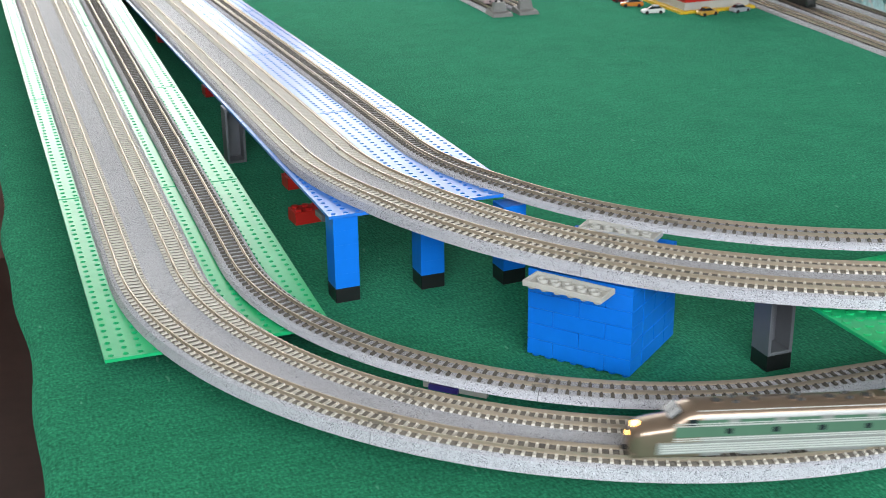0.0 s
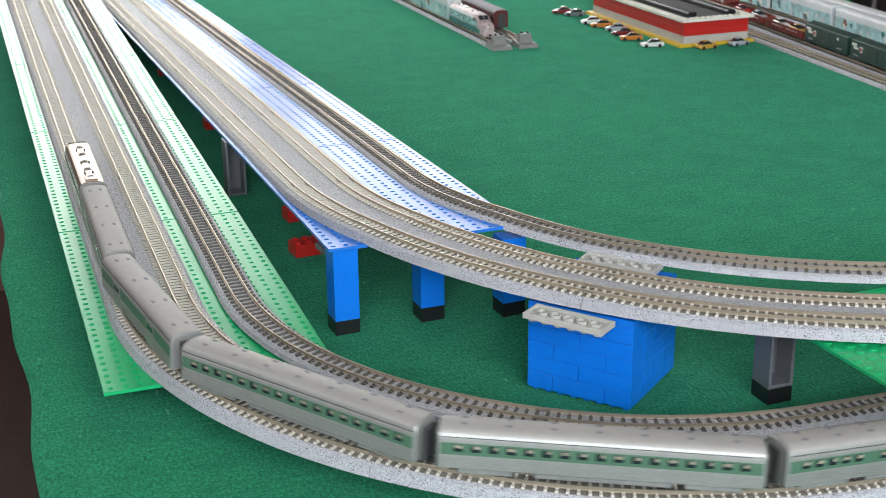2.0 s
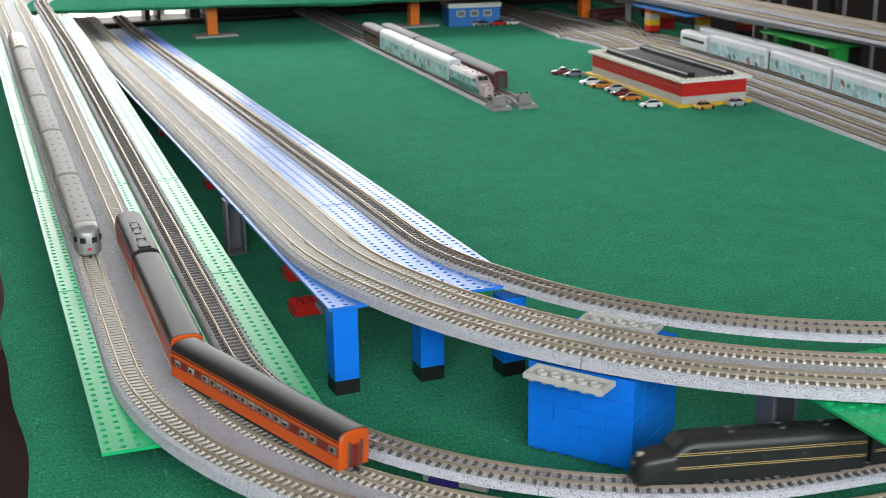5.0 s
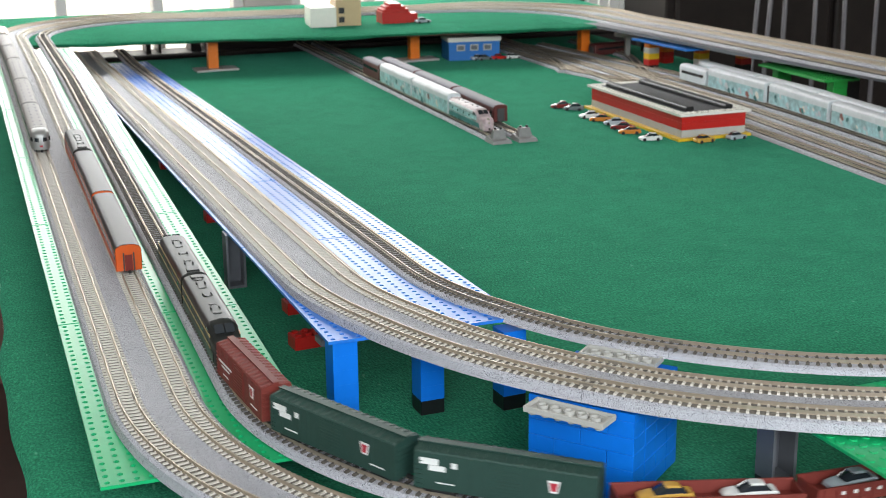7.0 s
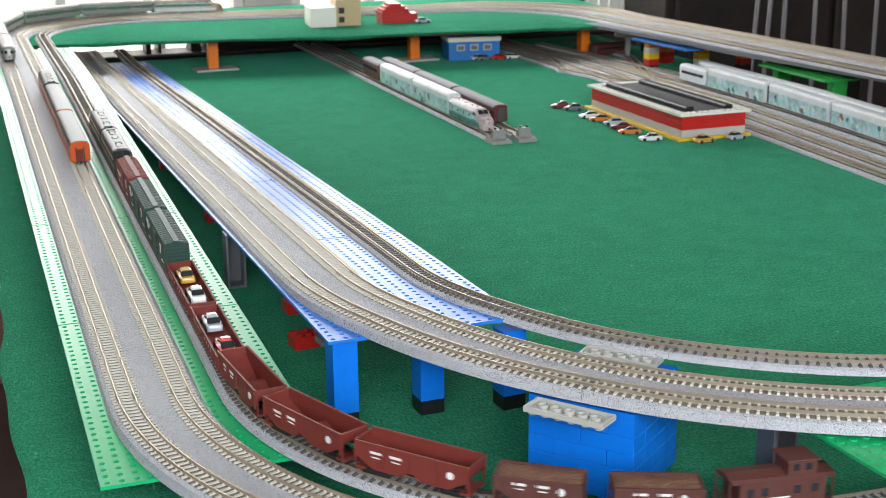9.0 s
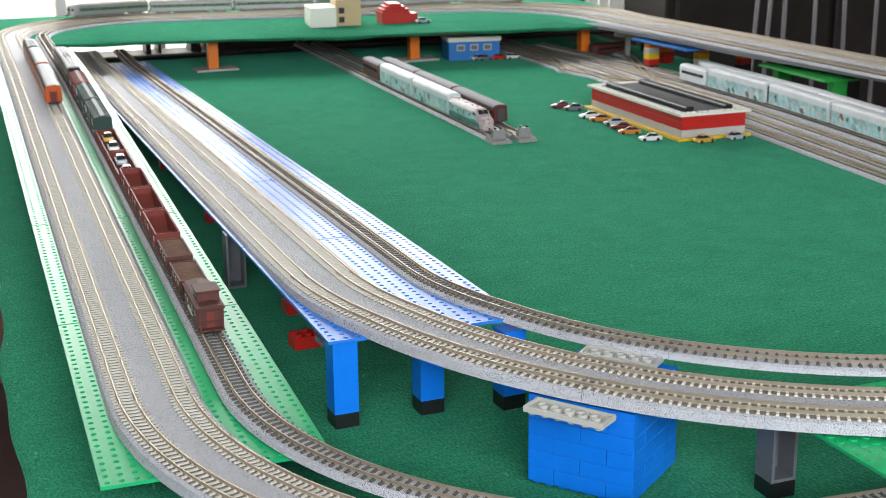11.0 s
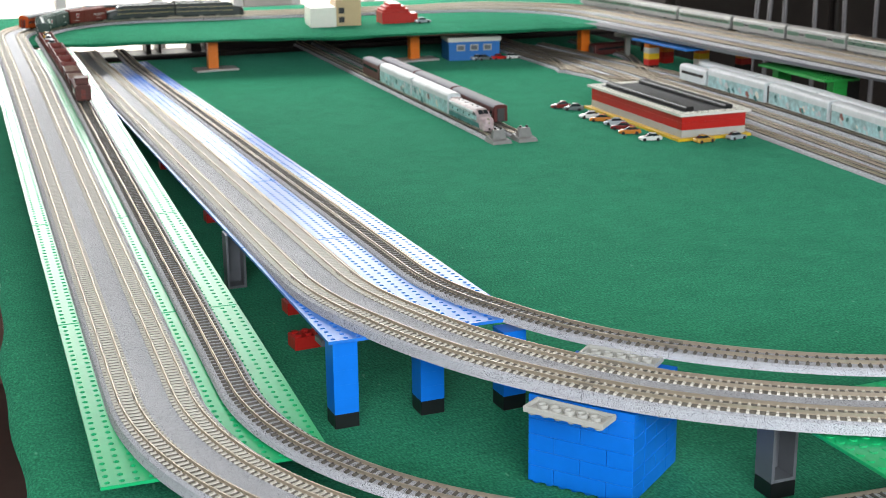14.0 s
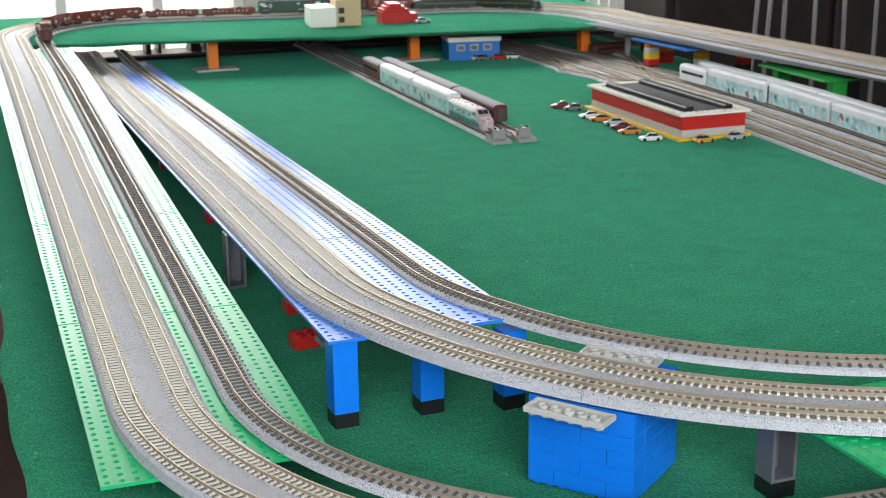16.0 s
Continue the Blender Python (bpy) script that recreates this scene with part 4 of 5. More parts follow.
def streamliner(kind):
    """A silver coach with a pale green band, ribbed lower sides and a grey roof."""
    L_, w = 151.5, 9.8
    words = {"baggage": "silver baggage car with pale green band and side doors", "coach": "silver passenger coach with pale green band and small windows",
             "tail": "silver observation car with a rounded glazed tail"}
    t = thing("passenger_car", words[kind], "passenger car", "silver train")
    if kind == "baggage":
        L_ -= 17
    x0, x1 = -L_ / 2, L_ / 2
    if kind == "tail":
        cuts = ((x0, 3.5, 19.5), (x0 + 1.5, 6.2, 22.0), (x0 + 5, 8.3, 23.6), (x0 + 12, 9.6, 24.6), (x0 + 18, w, 24.8), (x1 - 0.8, w, 24.8), (x1, w * 0.93, 24))
    else:
        cuts = ((x0, w * 0.93, 24), (x0 + 0.8, w, 24.8), (x1 - 0.8, w, 24.8), (x1, w * 0.93, 24))
    part("body", hull(x0, x1, w, 4.7, 19.4, 24.8, cuts), SILVER, t, "", True)
    a = x0 + (20 if kind == "tail" else 1.5)
    part("window_band", panel(a, x1 - 1.5, 11.6, 17.6, w, 0.12), SAGE, t, "pale green band")
    for z in (5.2, 6.4, 7.6, 8.8, 10.0):
        part("flute", panel(a, x1 - 1.5, z, z + 0.65, w, 0.28), SILVER, t)
    part("gutter_line", panel(a, x1 - 1.5, 20.2, 20.5, w - 0.1, 0.12), RUBBER, t)
    part("roof_strip", panel(a, x1 - 1.5, 18.9, 19.5, w, 0.25), SROOF, t)
    roof = Shape()
    rings = []
    for x in (a, x1 - 1.2):
        rings.append([(x, y * 0.985, z + 0.25) for y, z in section(w, 18, 19.6, 24.9)[1:-1]])
    part("roof", roof.loft(rings), SROOF, t, "grey roof", True)
    xs = np.linspace(a + 12, x1 - 12, 7 if kind != "baggage" else 4)
    for x in xs:
        part("roof_vent", Shape().box(x - 1.6, -4.6, 23.6, x + 1.6, -2.4, 25.2, 0.3), GREYROOF, t)
        part("roof_vent", Shape().box(x - 1.6, 2.4, 23.6, x + 1.6, 4.6, 25.2, 0.3), GREYROOF, t)
    if kind == "baggage":
        for x in (-30, 34):
            part("door", panel(x - 7, x + 7, 4.0, 17.6, w, 0.34), SILVER, t, "sliding side door")
            part("window", panel(x - 5, x - 0.6, 13.4, 16.2, w, 0.5), GLASS, t, "small dark window")
            part("window", panel(x + 0.6, x + 5, 13.4, 16.2, w, 0.5), GLASS, t, "small dark window")
    else:
        k = 0
        for x in np.linspace(a + 8, x1 - 10, 17):
            k += 1
            if k in (4, 5, 12) and kind == "tail":
                continue
            part("window", panel(x - 2.3, x + 2.3, 13.3, 16.8, w, 0.3), GLASS, t, "dark window")
            part("blind", panel(x - 2.1, x - 0.2 + (k * 7 % 3), 15.0, 16.6, w, 0.36), LITWIN, t, "pale blind")
    if kind == "tail":
        for ang in (-60, -25, 25, 60):
            q = radians(ang)
            part("tail_window", Shape(pose(x0 + 13.2 - 13.6 * math.cos(q), 9.9 * math.sin(q), 0, 0, 0, -ang)).box(-0.5, -2.2, 13.0, 1.2, 2.2, 17.6, 0.3), GLASS, t, "dark tail window")
        part("tail_light", Shape().box(x0 - 0.3, -1.5, 7.5, x0 + 1.2, 1.5, 9.5, 0.3), REDMARK, t, "red tail light")
    else:
        part("diaphragm", Shape().box(x0 - 1.8, -5, 3.6, x0, 5, 21, 0.5), RUBBER, t, "dark end diaphragm")
    part("diaphragm", Shape().box(x1, -5, 3.6, x1 + 1.8, 5, 21, 0.5), RUBBER, t, "dark end diaphragm")
    part("underframe", Shape().box(-34, -7.5, 0.9, 30, 7.5, 3.5, 0.4), TRUCK, t)
    for x in ((-45, 45) if kind == "baggage" else (-53, 53)):
        truck(t, x, TRUCK, 26)
    coupler(t, x1, 4)
    coupler(t, x0, -4)
    return t


def cab_unit(L_, body, roof, band, lower, nose, truck_mat, label, group, lit):
    """A streamlined diesel locomotive with a sloped nose."""
    w = 9.8
    t = thing("locomotive", label, "locomotive", group)
    x0, x1 = -L_ / 2, L_ / 2
    dark_top = roof is ROOFBLACK
    k = 0.6 if dark_top else 1.0
    part("body", hull(x0, x1 - 33 * k, w, 3.4, 19.8, 25.6), roof if dark_top else body, t, "", True)
    st = ((x1 - 33 * k, w, 25.6), (x1 - 29 * k, w, 25.5), (x1 - 25 * k, w * 0.99, 24.2), (x1 - 18.5 * k, w * 0.98, 18.6), (x1 - 10 * k, w * 0.93, 17.6), (x1 - 5 * k, w * 0.84, 16.4),
          (x1 - 2 * k, w * 0.70, 14.4), (x1 - 0.3 * k, w * 0.5, 12.0))
    rings = []
    for x, ww, zt in st:
        rings.append([(x, y, z) for y, z in section(ww, 2.4 + max(0, (x - x1 + 6) * 0.2), min(19.8, zt - 4.2), zt)])
    part("nose", Shape().loft(rings), nose, t, "rounded sloping nose", True)
    for y0, y1 in ((-6.4, -0.5), (0.5, 6.4)):
        part("windshield", Shape().add([(x1 - 24.2 * k, y0, 23.9), (x1 - 24.2 * k, y1, 23.9), (x1 - 19.2 * k, y1, 19.6), (x1 - 19.2 * k, y0, 19.6),
                                        (x1 - 23.4 * k, y0, 24.5), (x1 - 23.4 * k, y1, 24.5), (x1 - 18.4 * k, y1, 20.2), (x1 - 18.4 * k, y0, 20.2)],
                                       [(0, 3, 2, 1), (4, 5, 6, 7), (0, 1, 5, 4), (1, 2, 6, 5), (2, 3, 7, 6), (3, 0, 4, 7)]), GLASS, t, "dark windshield")
    part("cab_window", panel(x1 - 31 * k, x1 - 26 * k, 17.6, 21.0, w, 0.1), GLASS, t, "dark cab window")
    part("side_band", panel(x0 + 1, x1 - 20 * k, 10.6 if dark_top else 12.0, 16.2 if dark_top else 17.2, w, 0.2), band, t, "coloured side band")
    if dark_top:
        part("lower_side", panel(x0 + 0.3, x1 - 20 * k, 4.9, 18.2, w, 0.1), body, t, "orange lower side")
    else:
        part("skirt", panel(x0 + 1, x1 - 12, 3.8, 9.6, w, 0.12), lower, t)
    for z in (() if dark_top else (10.2, 11.2, 17.5, 18.6)):
        part("stripe", panel(x0 + 1, x1 - 20 * k, z, z + 0.4, w, 0.28), GOLDLINE if body is LOCOBLACK else BRIGHT if body is SILVER else lower, t)
    if roof is ROOFBLACK:
        part("upper_side", panel(x0 + 0.6, x1 - 25 * k, 18.2, 20.6, w - 0.05, 0.2), roof, t, "black upper side")
    if body is SILVER:
        for z in (4.4, 5.6, 6.8, 8.0):
            part("flute", panel(x0 + 1, x1 - 14, z, z + 0.7, w, 0.3), BRIGHT, t, "bright fluted strip")
        for e in (-1, 1):
            a, b = sorted((e * 6.9, e * 7.9))
            part("roof_edge", Shape().box(x0 + 1, a, 23.6, x1 - 31, b, 24.4, 0.2), BRIGHT, t, "bright roof edge")
        part("upper_band", panel(x0 + 1, x1 - 30, 18.2, 20.4, w, 0.1), band, t, "pale green upper band")
        for x in np.linspace(x0 + 12, x1 - 48, 4):
            part("side_grille", panel(x - 3, x + 3, 18.0, 20.6, w, 0.22), SILVER, t, "silver side grille")
    for x in np.linspace(x0 + 14, x1 - 46, 4):
        part("porthole", panel(x - 1.6, x + 1.6, 13.4, 16.0, w, 0.3), GLASS, t, "dark side window")
    rr = []
    for x in (x0 + 0.6, x1 - (15.5 if dark_top else 30)):
        rr.append([(x, y * 0.99, z + 0.25) for y, z in section(w, 18, 19.9, 25.6)[1:-1]])
    part("roof", Shape().loft(rr), roof, t, "", True)
    for k, x in enumerate(np.linspace(x0 + 12, x1 - 42, 5)):
        f = part("roof_fan", Shape().cyl(x, 0, 25.2, 26.0, 3.0, 18), roof, t, "round roof fan")
        part("fan_grille", Shape().cyl(x, 0, 26.0, 26.12, 2.3, 16), RUBBER if body is SILVER else BLACKB, f)
    for x in (x0 + 20, x0 + 44, x1 - 52):
        part("exhaust", Shape().box(x, -3.4, 25.0, x + 3, -2.4, 26.9, 0.3), RUBBER, t)
        part("exhaust", Shape().box(x, 2.4, 25.0, x + 3, 3.4, 26.9, 0.3), RUBBER, t)
    part("roof_box", Shape().box(x0 + 3, -4.5, 25.0, x0 + 10, 4.5, 26.6, 0.5), roof, t)
    part("headlight", Shape().cyl(0, 15.6, x1 - 5.2, x1 - 2.2, 1.5, 14, None, "x"), LAMP if lit else LITWIN, t, "round headlight")
    part("headlight", Shape().cyl(0, 11.2, x1 - 1.6, x1 - 0.1, 1.2, 14, None, "x"), LAMP if lit else LITWIN, t, "round headlight")
    part("pilot", Shape().box(x1 - 9, -7.0, 0.8, x1 - 0.6, 7.0, 3.6, 0.6), nose, t)
    part("fuel_tank", Shape().box(-13, -7.6, 0.9, 11, 7.6, 3.5, 0.5), truck_mat, t)
    part("diaphragm", Shape().box(x0 - 1.8, -5, 3.6, x0, 5, 21, 0.5), RUBBER, t)
    for x in (x0 + 27, x1 - 29):
        truck(t, x, truck_mat, 30)
    coupler(t, x1 - 0.8, 3)
    coupler(t, x0, -4)
    return t


def orange_coach(label):
    L_, w = 158.0, 9.8
    t = thing("passenger_car", label, "passenger car", "orange train")
    x0, x1 = -L_ / 2, L_ / 2
    part("body", hull(x0, x1, w, 4.4, 19.6, 24.8), ORANGE, t, "", True)
    part("window_band", panel(x0 + 1, x1 - 1, 11.2, 16.4, w, 0.14), MAROON, t, "maroon window band")
    rr = []
    for x in (x0 + 0.8, x1 - 0.8):
        rr.append([(x, y * 1.01, z + 0.25) for y, z in section(w, 18, 19.8, 24.9)[1:-1]])
    part("roof", Shape().loft(rr), ROOFBLACK, t, "black roof", True)
    part("gutter", panel(x0 + 1, x1 - 1, 18.8, 19.4, w, 0.3), BLACKB, t)
    for k, x in enumerate([x0 + 6, x0 + 22, x0 + 30] + [x0 + 46 + 7.6 * i for i in range(11)] + [x1 - 22, x1 - 8]):
        fr = part("window", panel(x - 2.9, x + 2.9, 12.0, 15.8, w, 0.26), LITWIN, t, "pale framed window")
        part("pane", panel(x - 2.1 + (k % 3) * 0.5, x + 2.1, 12.6, 15.2 - (k % 4) * 0.4, w, 0.34), GLASS, t, "dark pane")
    part("end_door", Shape().box(x0 - 0.4, -2.8, 4.2, x0 + 0.6, 2.8, 17, 0.2), MAROON, t, "end door")
    for y in (-4.3, 3.3):
        part("diaphragm", Shape().box(x0 - 1.6, y, 3.8, x0, y + 1.0, 19, 0.3), RUBBER, t)
        part("diaphragm", Shape().box(x1, y, 3.8, x1 + 1.6, y + 1.0, 19, 0.3), RUBBER, t)
    part("underframe", Shape().box(-32, -7.5, 0.9, 32, 7.5, 3.5, 0.4), BTRUCK, t)
    for x in (-56, 56):
        truck(t, x, BTRUCK, 26)
    coupler(t, x1, 4)
    coupler(t, x0, -4)
    return t


def keystone(x, z, s, w, parent):
    """A plain keystone-shaped mark on both sides."""
    for mat, k, o in ((LETTER, 1.0, 0.42), (REDMARK, 0.68, 0.5)):
        for e in (-1, 1):
            sh = Shape()
            y0, y1 = e * (w - 0.2), e * (w + o)
            pts = [(x - s * k, z + s * k), (x + s * k, z + s * k), (x + s * 0.6 * k, z - s * k), (x - s * 0.6 * k, z - s * k)]
            sh.add([(a, y0, b) for a, b in pts] + [(a, y1, b) for a, b in pts], [(0, 3, 2, 1), (4, 5, 6, 7), (0, 1, 5, 4), (1, 2, 6, 5), (2, 3, 7, 6), (3, 0, 4, 7)])
            part("keystone_mark", sh, mat, parent)


def boxcar(L_, mat, label, big):
    w = 9.4
    t = thing("boxcar", label, "freight car", "freight train")
    x0, x1 = -L_ / 2, L_ / 2
    roof = [(-w, 23.6), (-w + 0.6, 24.4), (0, 26.0), (w - 0.6, 24.4), (w, 23.6)]
    part("body", Shape().loft([[(x, -w, 3.6), *[(x, y, z) for y, z in roof], (x, w, 3.6)] for x in (x0, x1)]), mat, t)
    for x in np.linspace(x0 + 2, x1 - 2, int(L_ / 5)):
        part("roof_rib", Shape().loft([[(q, y, z + d) for y, z in roof] + [(q, y, z - 0.3) for y, z in roof[::-1]] for q, d in ((x - 0.7, 0.05), (x - 0.4, 0.5), (x + 0.4, 0.5), (x + 0.7, 0.05))]), mat, t)
    part("running_board", Shape().box(x0 - 0.5, -2.2, 26.1, x1 + 0.5, 2.2, 26.9, 0.1), mat, t)
    for x in np.linspace(x0 + 3, x1 - 3, int(L_ / 6.5)):
        part("side_rib", panel(x - 0.3, x + 0.3, 4.2, 23.4, w, 0.22), mat, t)
    d = part("door", panel(-9, 8, 4.6, 22.6, w, 0.5), mat, t, "sliding door")
    for k in range(9):
        part("door_rib", panel(-8.4, 7.4, 6.0 + 1.9 * k, 6.6 + 1.9 * k, w, 0.75), mat, d)
    if big:
        for e in (-1, 1):
            sh = Shape()
            y0, y1 = sorted((e * (w - 0.2), e * (w + 0.45)))
            sh.box(x1 - 13 if e > 0 else x0 + 3, y0, 17.6, x1 - 3 if e > 0 else x0 + 13, y1, 21.0)
            sh.box(x1 - 17 if e > 0 else x0 + 7, y0, 14.4, x1 - 8 if e > 0 else x0 + 16, y1, 17.3)
            part("block_mark", sh, LETTER, t, "white block marking")
        keystone(-L_ * 0.27, 15.5, 3.3, w, t)
        part("crest_mark", panel(L_ * 0.26, L_ * 0.26 + 3, 17, 20, w, 0.42), LETTER, t)
    else:
        part("lettering_bar", panel(12, L_ / 2 - 5, 14.6, 15.8, w, 0.42), LETTER, t, "white lettering bar")
        part("lettering_bar", panel(16, L_ / 2 - 10, 12.2, 13.0, w, 0.42), LETTER, t, "white lettering bar")
        keystone(-L_ * 0.3, 16.0, 3.4, w, t)
    for x in (x0 + 8, x1 - 22):
        part("lettering_bar", panel(x, x + 10, 7.6, 8.2, w, 0.42), LETTER, t)
    for k in range(6):
        part("ladder_rung", panel(x1 - 4.5, x1 - 0.8, 6 + 2.6 * k, 6.4 + 2.6 * k, w, 0.8), mat, t)
        part("end_rib", Shape().box(x1 - 0.2, -8.6, 6 + 2.8 * k, x1 + 0.5, 8.6, 7.4 + 2.8 * k, 0.2), mat, t)
        part("end_rib", Shape().box(x0 - 0.5, -8.6, 6 + 2.8 * k, x0 + 0.2, 8.6, 7.4 + 2.8 * k, 0.2), mat, t)
    part("underframe", Shape().box(x0 + 3, -3, 2.0, x1 - 3, 3, 3.7), BTRUCK, t)
    for x in (x0 + 13, x1 - 13):
        truck(t, x, BTRUCK, 16)
    coupler(t, x1, 4)
    coupler(t, x0, -4)
    return t


def gondola(label):
    """A low-sided open car, deep enough for toy cars."""
    L_, w = 97.0, 9.6
    t = thing("gondola", label, "freight car", "freight train")
    x0, x1 = -L_ / 2, L_ / 2
    part("floor", Shape().box(x0, -w, 3.4, x1, w, 6.0, 0.2), TUSCAN, t)
    for y in (-w, w - 0.9):
        part("side", Shape().box(x0, y, 6.0, x1, y + 0.9, 13.0, 0.15), TUSCAN, t)
    for x in (x0, x1 - 0.9):
        part("end", Shape().box(x, -w + 0.9, 6.0, x + 0.9, w - 0.9, 12.4, 0.15), TUSCAN, t)
    part("top_rail", panel(x0, x1, 12.2, 13.1, w, 0.5), TUSCAN, t)
    for k, x in enumerate(np.linspace(x0 + 4, x1 - 4, 13)):
        part("side_post", panel(x - 0.5, x + 0.5, 4.0, 12.6, w, 0.55), TUSCAN, t)
        if 1 < k < 11 and k != 6:
            part("letter_bar", panel(x + 2.2, x + 4.6, 8.2, 10.0, w, 0.22), LETTER, t, "pale lettering bar")
    part("underframe", Shape().box(x0 + 3, -3, 2.0, x1 - 3, 3, 3.5), BTRUCK, t)
    for x in (x0 + 14, x1 - 14):
        truck(t, x, BTRUCK, 16)
    coupler(t, x1, 4)
    coupler(t, x0, -4)
    return t


def hopper(L_, label, load, mat):
    """An open-topped car with sloped ends and ribbed sides."""
    w, zt = 9.4, 20.0 if not load else 18.0
    t = thing("hopper_car", label, "freight car", "freight train")
    x0, x1 = -L_ / 2, L_ / 2
    for e in (-1, 1):
        y = e * w
        a, b = sorted((y, y - e * 0.9))
        pts = [(x0, 12), (x0 + 12, 5), (-6, 5), (-2, 8), (2, 8), (6, 5), (x1 - 12, 5), (x1, 12), (x1, zt), (x0, zt)]
        n = len(pts)
        part("side", Shape().add([(p, a, q) for p, q in pts] + [(p, b, q) for p, q in pts],
                                 [tuple(range(n)), tuple(range(n, 2 * n))] + [(i, (i + 1) % n, n + (i + 1) % n, n + i) for i in range(n)]), mat, t)
    for s in (-1, 1):
        xa, xb, xm = s * L_ / 2, s * (L_ / 2 - 20), s * 2.5
        part("slope_sheet", Shape().add([(xa, -w + 0.9, 15), (xa, w - 0.9, 15), (xb, w - 0.9, 5), (xb, -w + 0.9, 5), (xa, -w + 0.9, 14), (xa, w - 0.9, 14), (xb, w - 0.9, 4), (xb, -w + 0.9, 4)],
                                        [(0, 1, 2, 3), (4, 7, 6, 5), (0, 4, 5, 1), (1, 5, 6, 2), (2, 6, 7, 3), (3, 7, 4, 0)]), mat, t)
        part("slope_sheet", Shape().add([(0, -w + 0.9, 11), (0, w - 0.9, 11), (xb, w - 0.9, 5), (xb, -w + 0.9, 5), (0, -w + 0.9, 10), (0, w - 0.9, 10), (xb, w - 0.9, 4), (xb, -w + 0.9, 4)],
                                        [(0, 1, 2, 3), (4, 7, 6, 5), (0, 4, 5, 1), (1, 5, 6, 2), (2, 6, 7, 3), (3, 7, 4, 0)]), mat, t)
        e0, e1 = sorted((xa, xa - s * 0.9))
        part("end", Shape().box(e0, -w + 0.9, 13.8, e1, w - 0.9, zt, 0.1), mat, t)
        part("end_sill", Shape().box(min(xa, xa - s * 6), -w + 1, 3.2, max(xa, xa - s * 6), w - 1, 4.8, 0.2), mat, t)
        for y in (-w + 0.8, w - 1.6):
            part("end_post", Shape().box(e0, y, 4.7, e1, y + 0.8, 14.2), mat, t)
    part("top_rail", panel(x0, x1, zt - 0.9, zt + 0.3, w, 0.6), mat, t)
    for x in np.linspace(x0 + 1, x1 - 1, 7 if L_ > 70 else 5):
        part("side_post", panel(x - 0.45, x + 0.45, 8.4 if abs(x) > 4 else 9, zt - 0.6, w, 0.7), mat, t)
    for x in (x1 - 17, x1 - 29):
        part("letter_bar", panel(x, x + 7, 14.2, 15.6, w, 0.25), LETTER, t, "pale lettering bar")
        part("letter_bar", panel(x + 1, x + 6, 12.0, 12.6, w, 0.25), LETTER, t, "pale lettering bar")
    for e in (-1, 1):
        a, b = sorted((e * (w - 0.3), e * (w + 0.3)))
        part("round_mark", Shape().cyl(x0 + 11, 13.2, a, b, 2.1, 16, None, "y"), LETTER, t, "round white mark")
    if load:
        h, rng = [], random.Random(5)
        nx, ny = 22, 9
        for i in range(nx):
            row = []
            for j in range(ny):
                u, v_ = i / (nx - 1), j / (ny - 1)
                row.append((x0 + 1 + u * (L_ - 2), -w + 0.9 + v_ * (2 * w - 1.8), zt - 0.8 + 1.6 * math.sin(math.pi * v_) * math.sin(math.pi * u) ** 0.4 + rng.uniform(-0.25, 0.25)))
            h.append(row)
        part("ore_load", Shape().loft(h, closed=False), LOAD, t, "heaped brown ore")
    for x in (x0 + 11, x1 - 11):
        truck(t, x, BTRUCK, 15)
    part("centre_sill", Shape().box(x0 + 2, -1.6, 2.6, x1 - 2, 1.6, 4.4), BTRUCK, t)
    reach = 6.5 if load else 4
    coupler(t, x1, reach)
    coupler(t, x0, -reach)
    return t


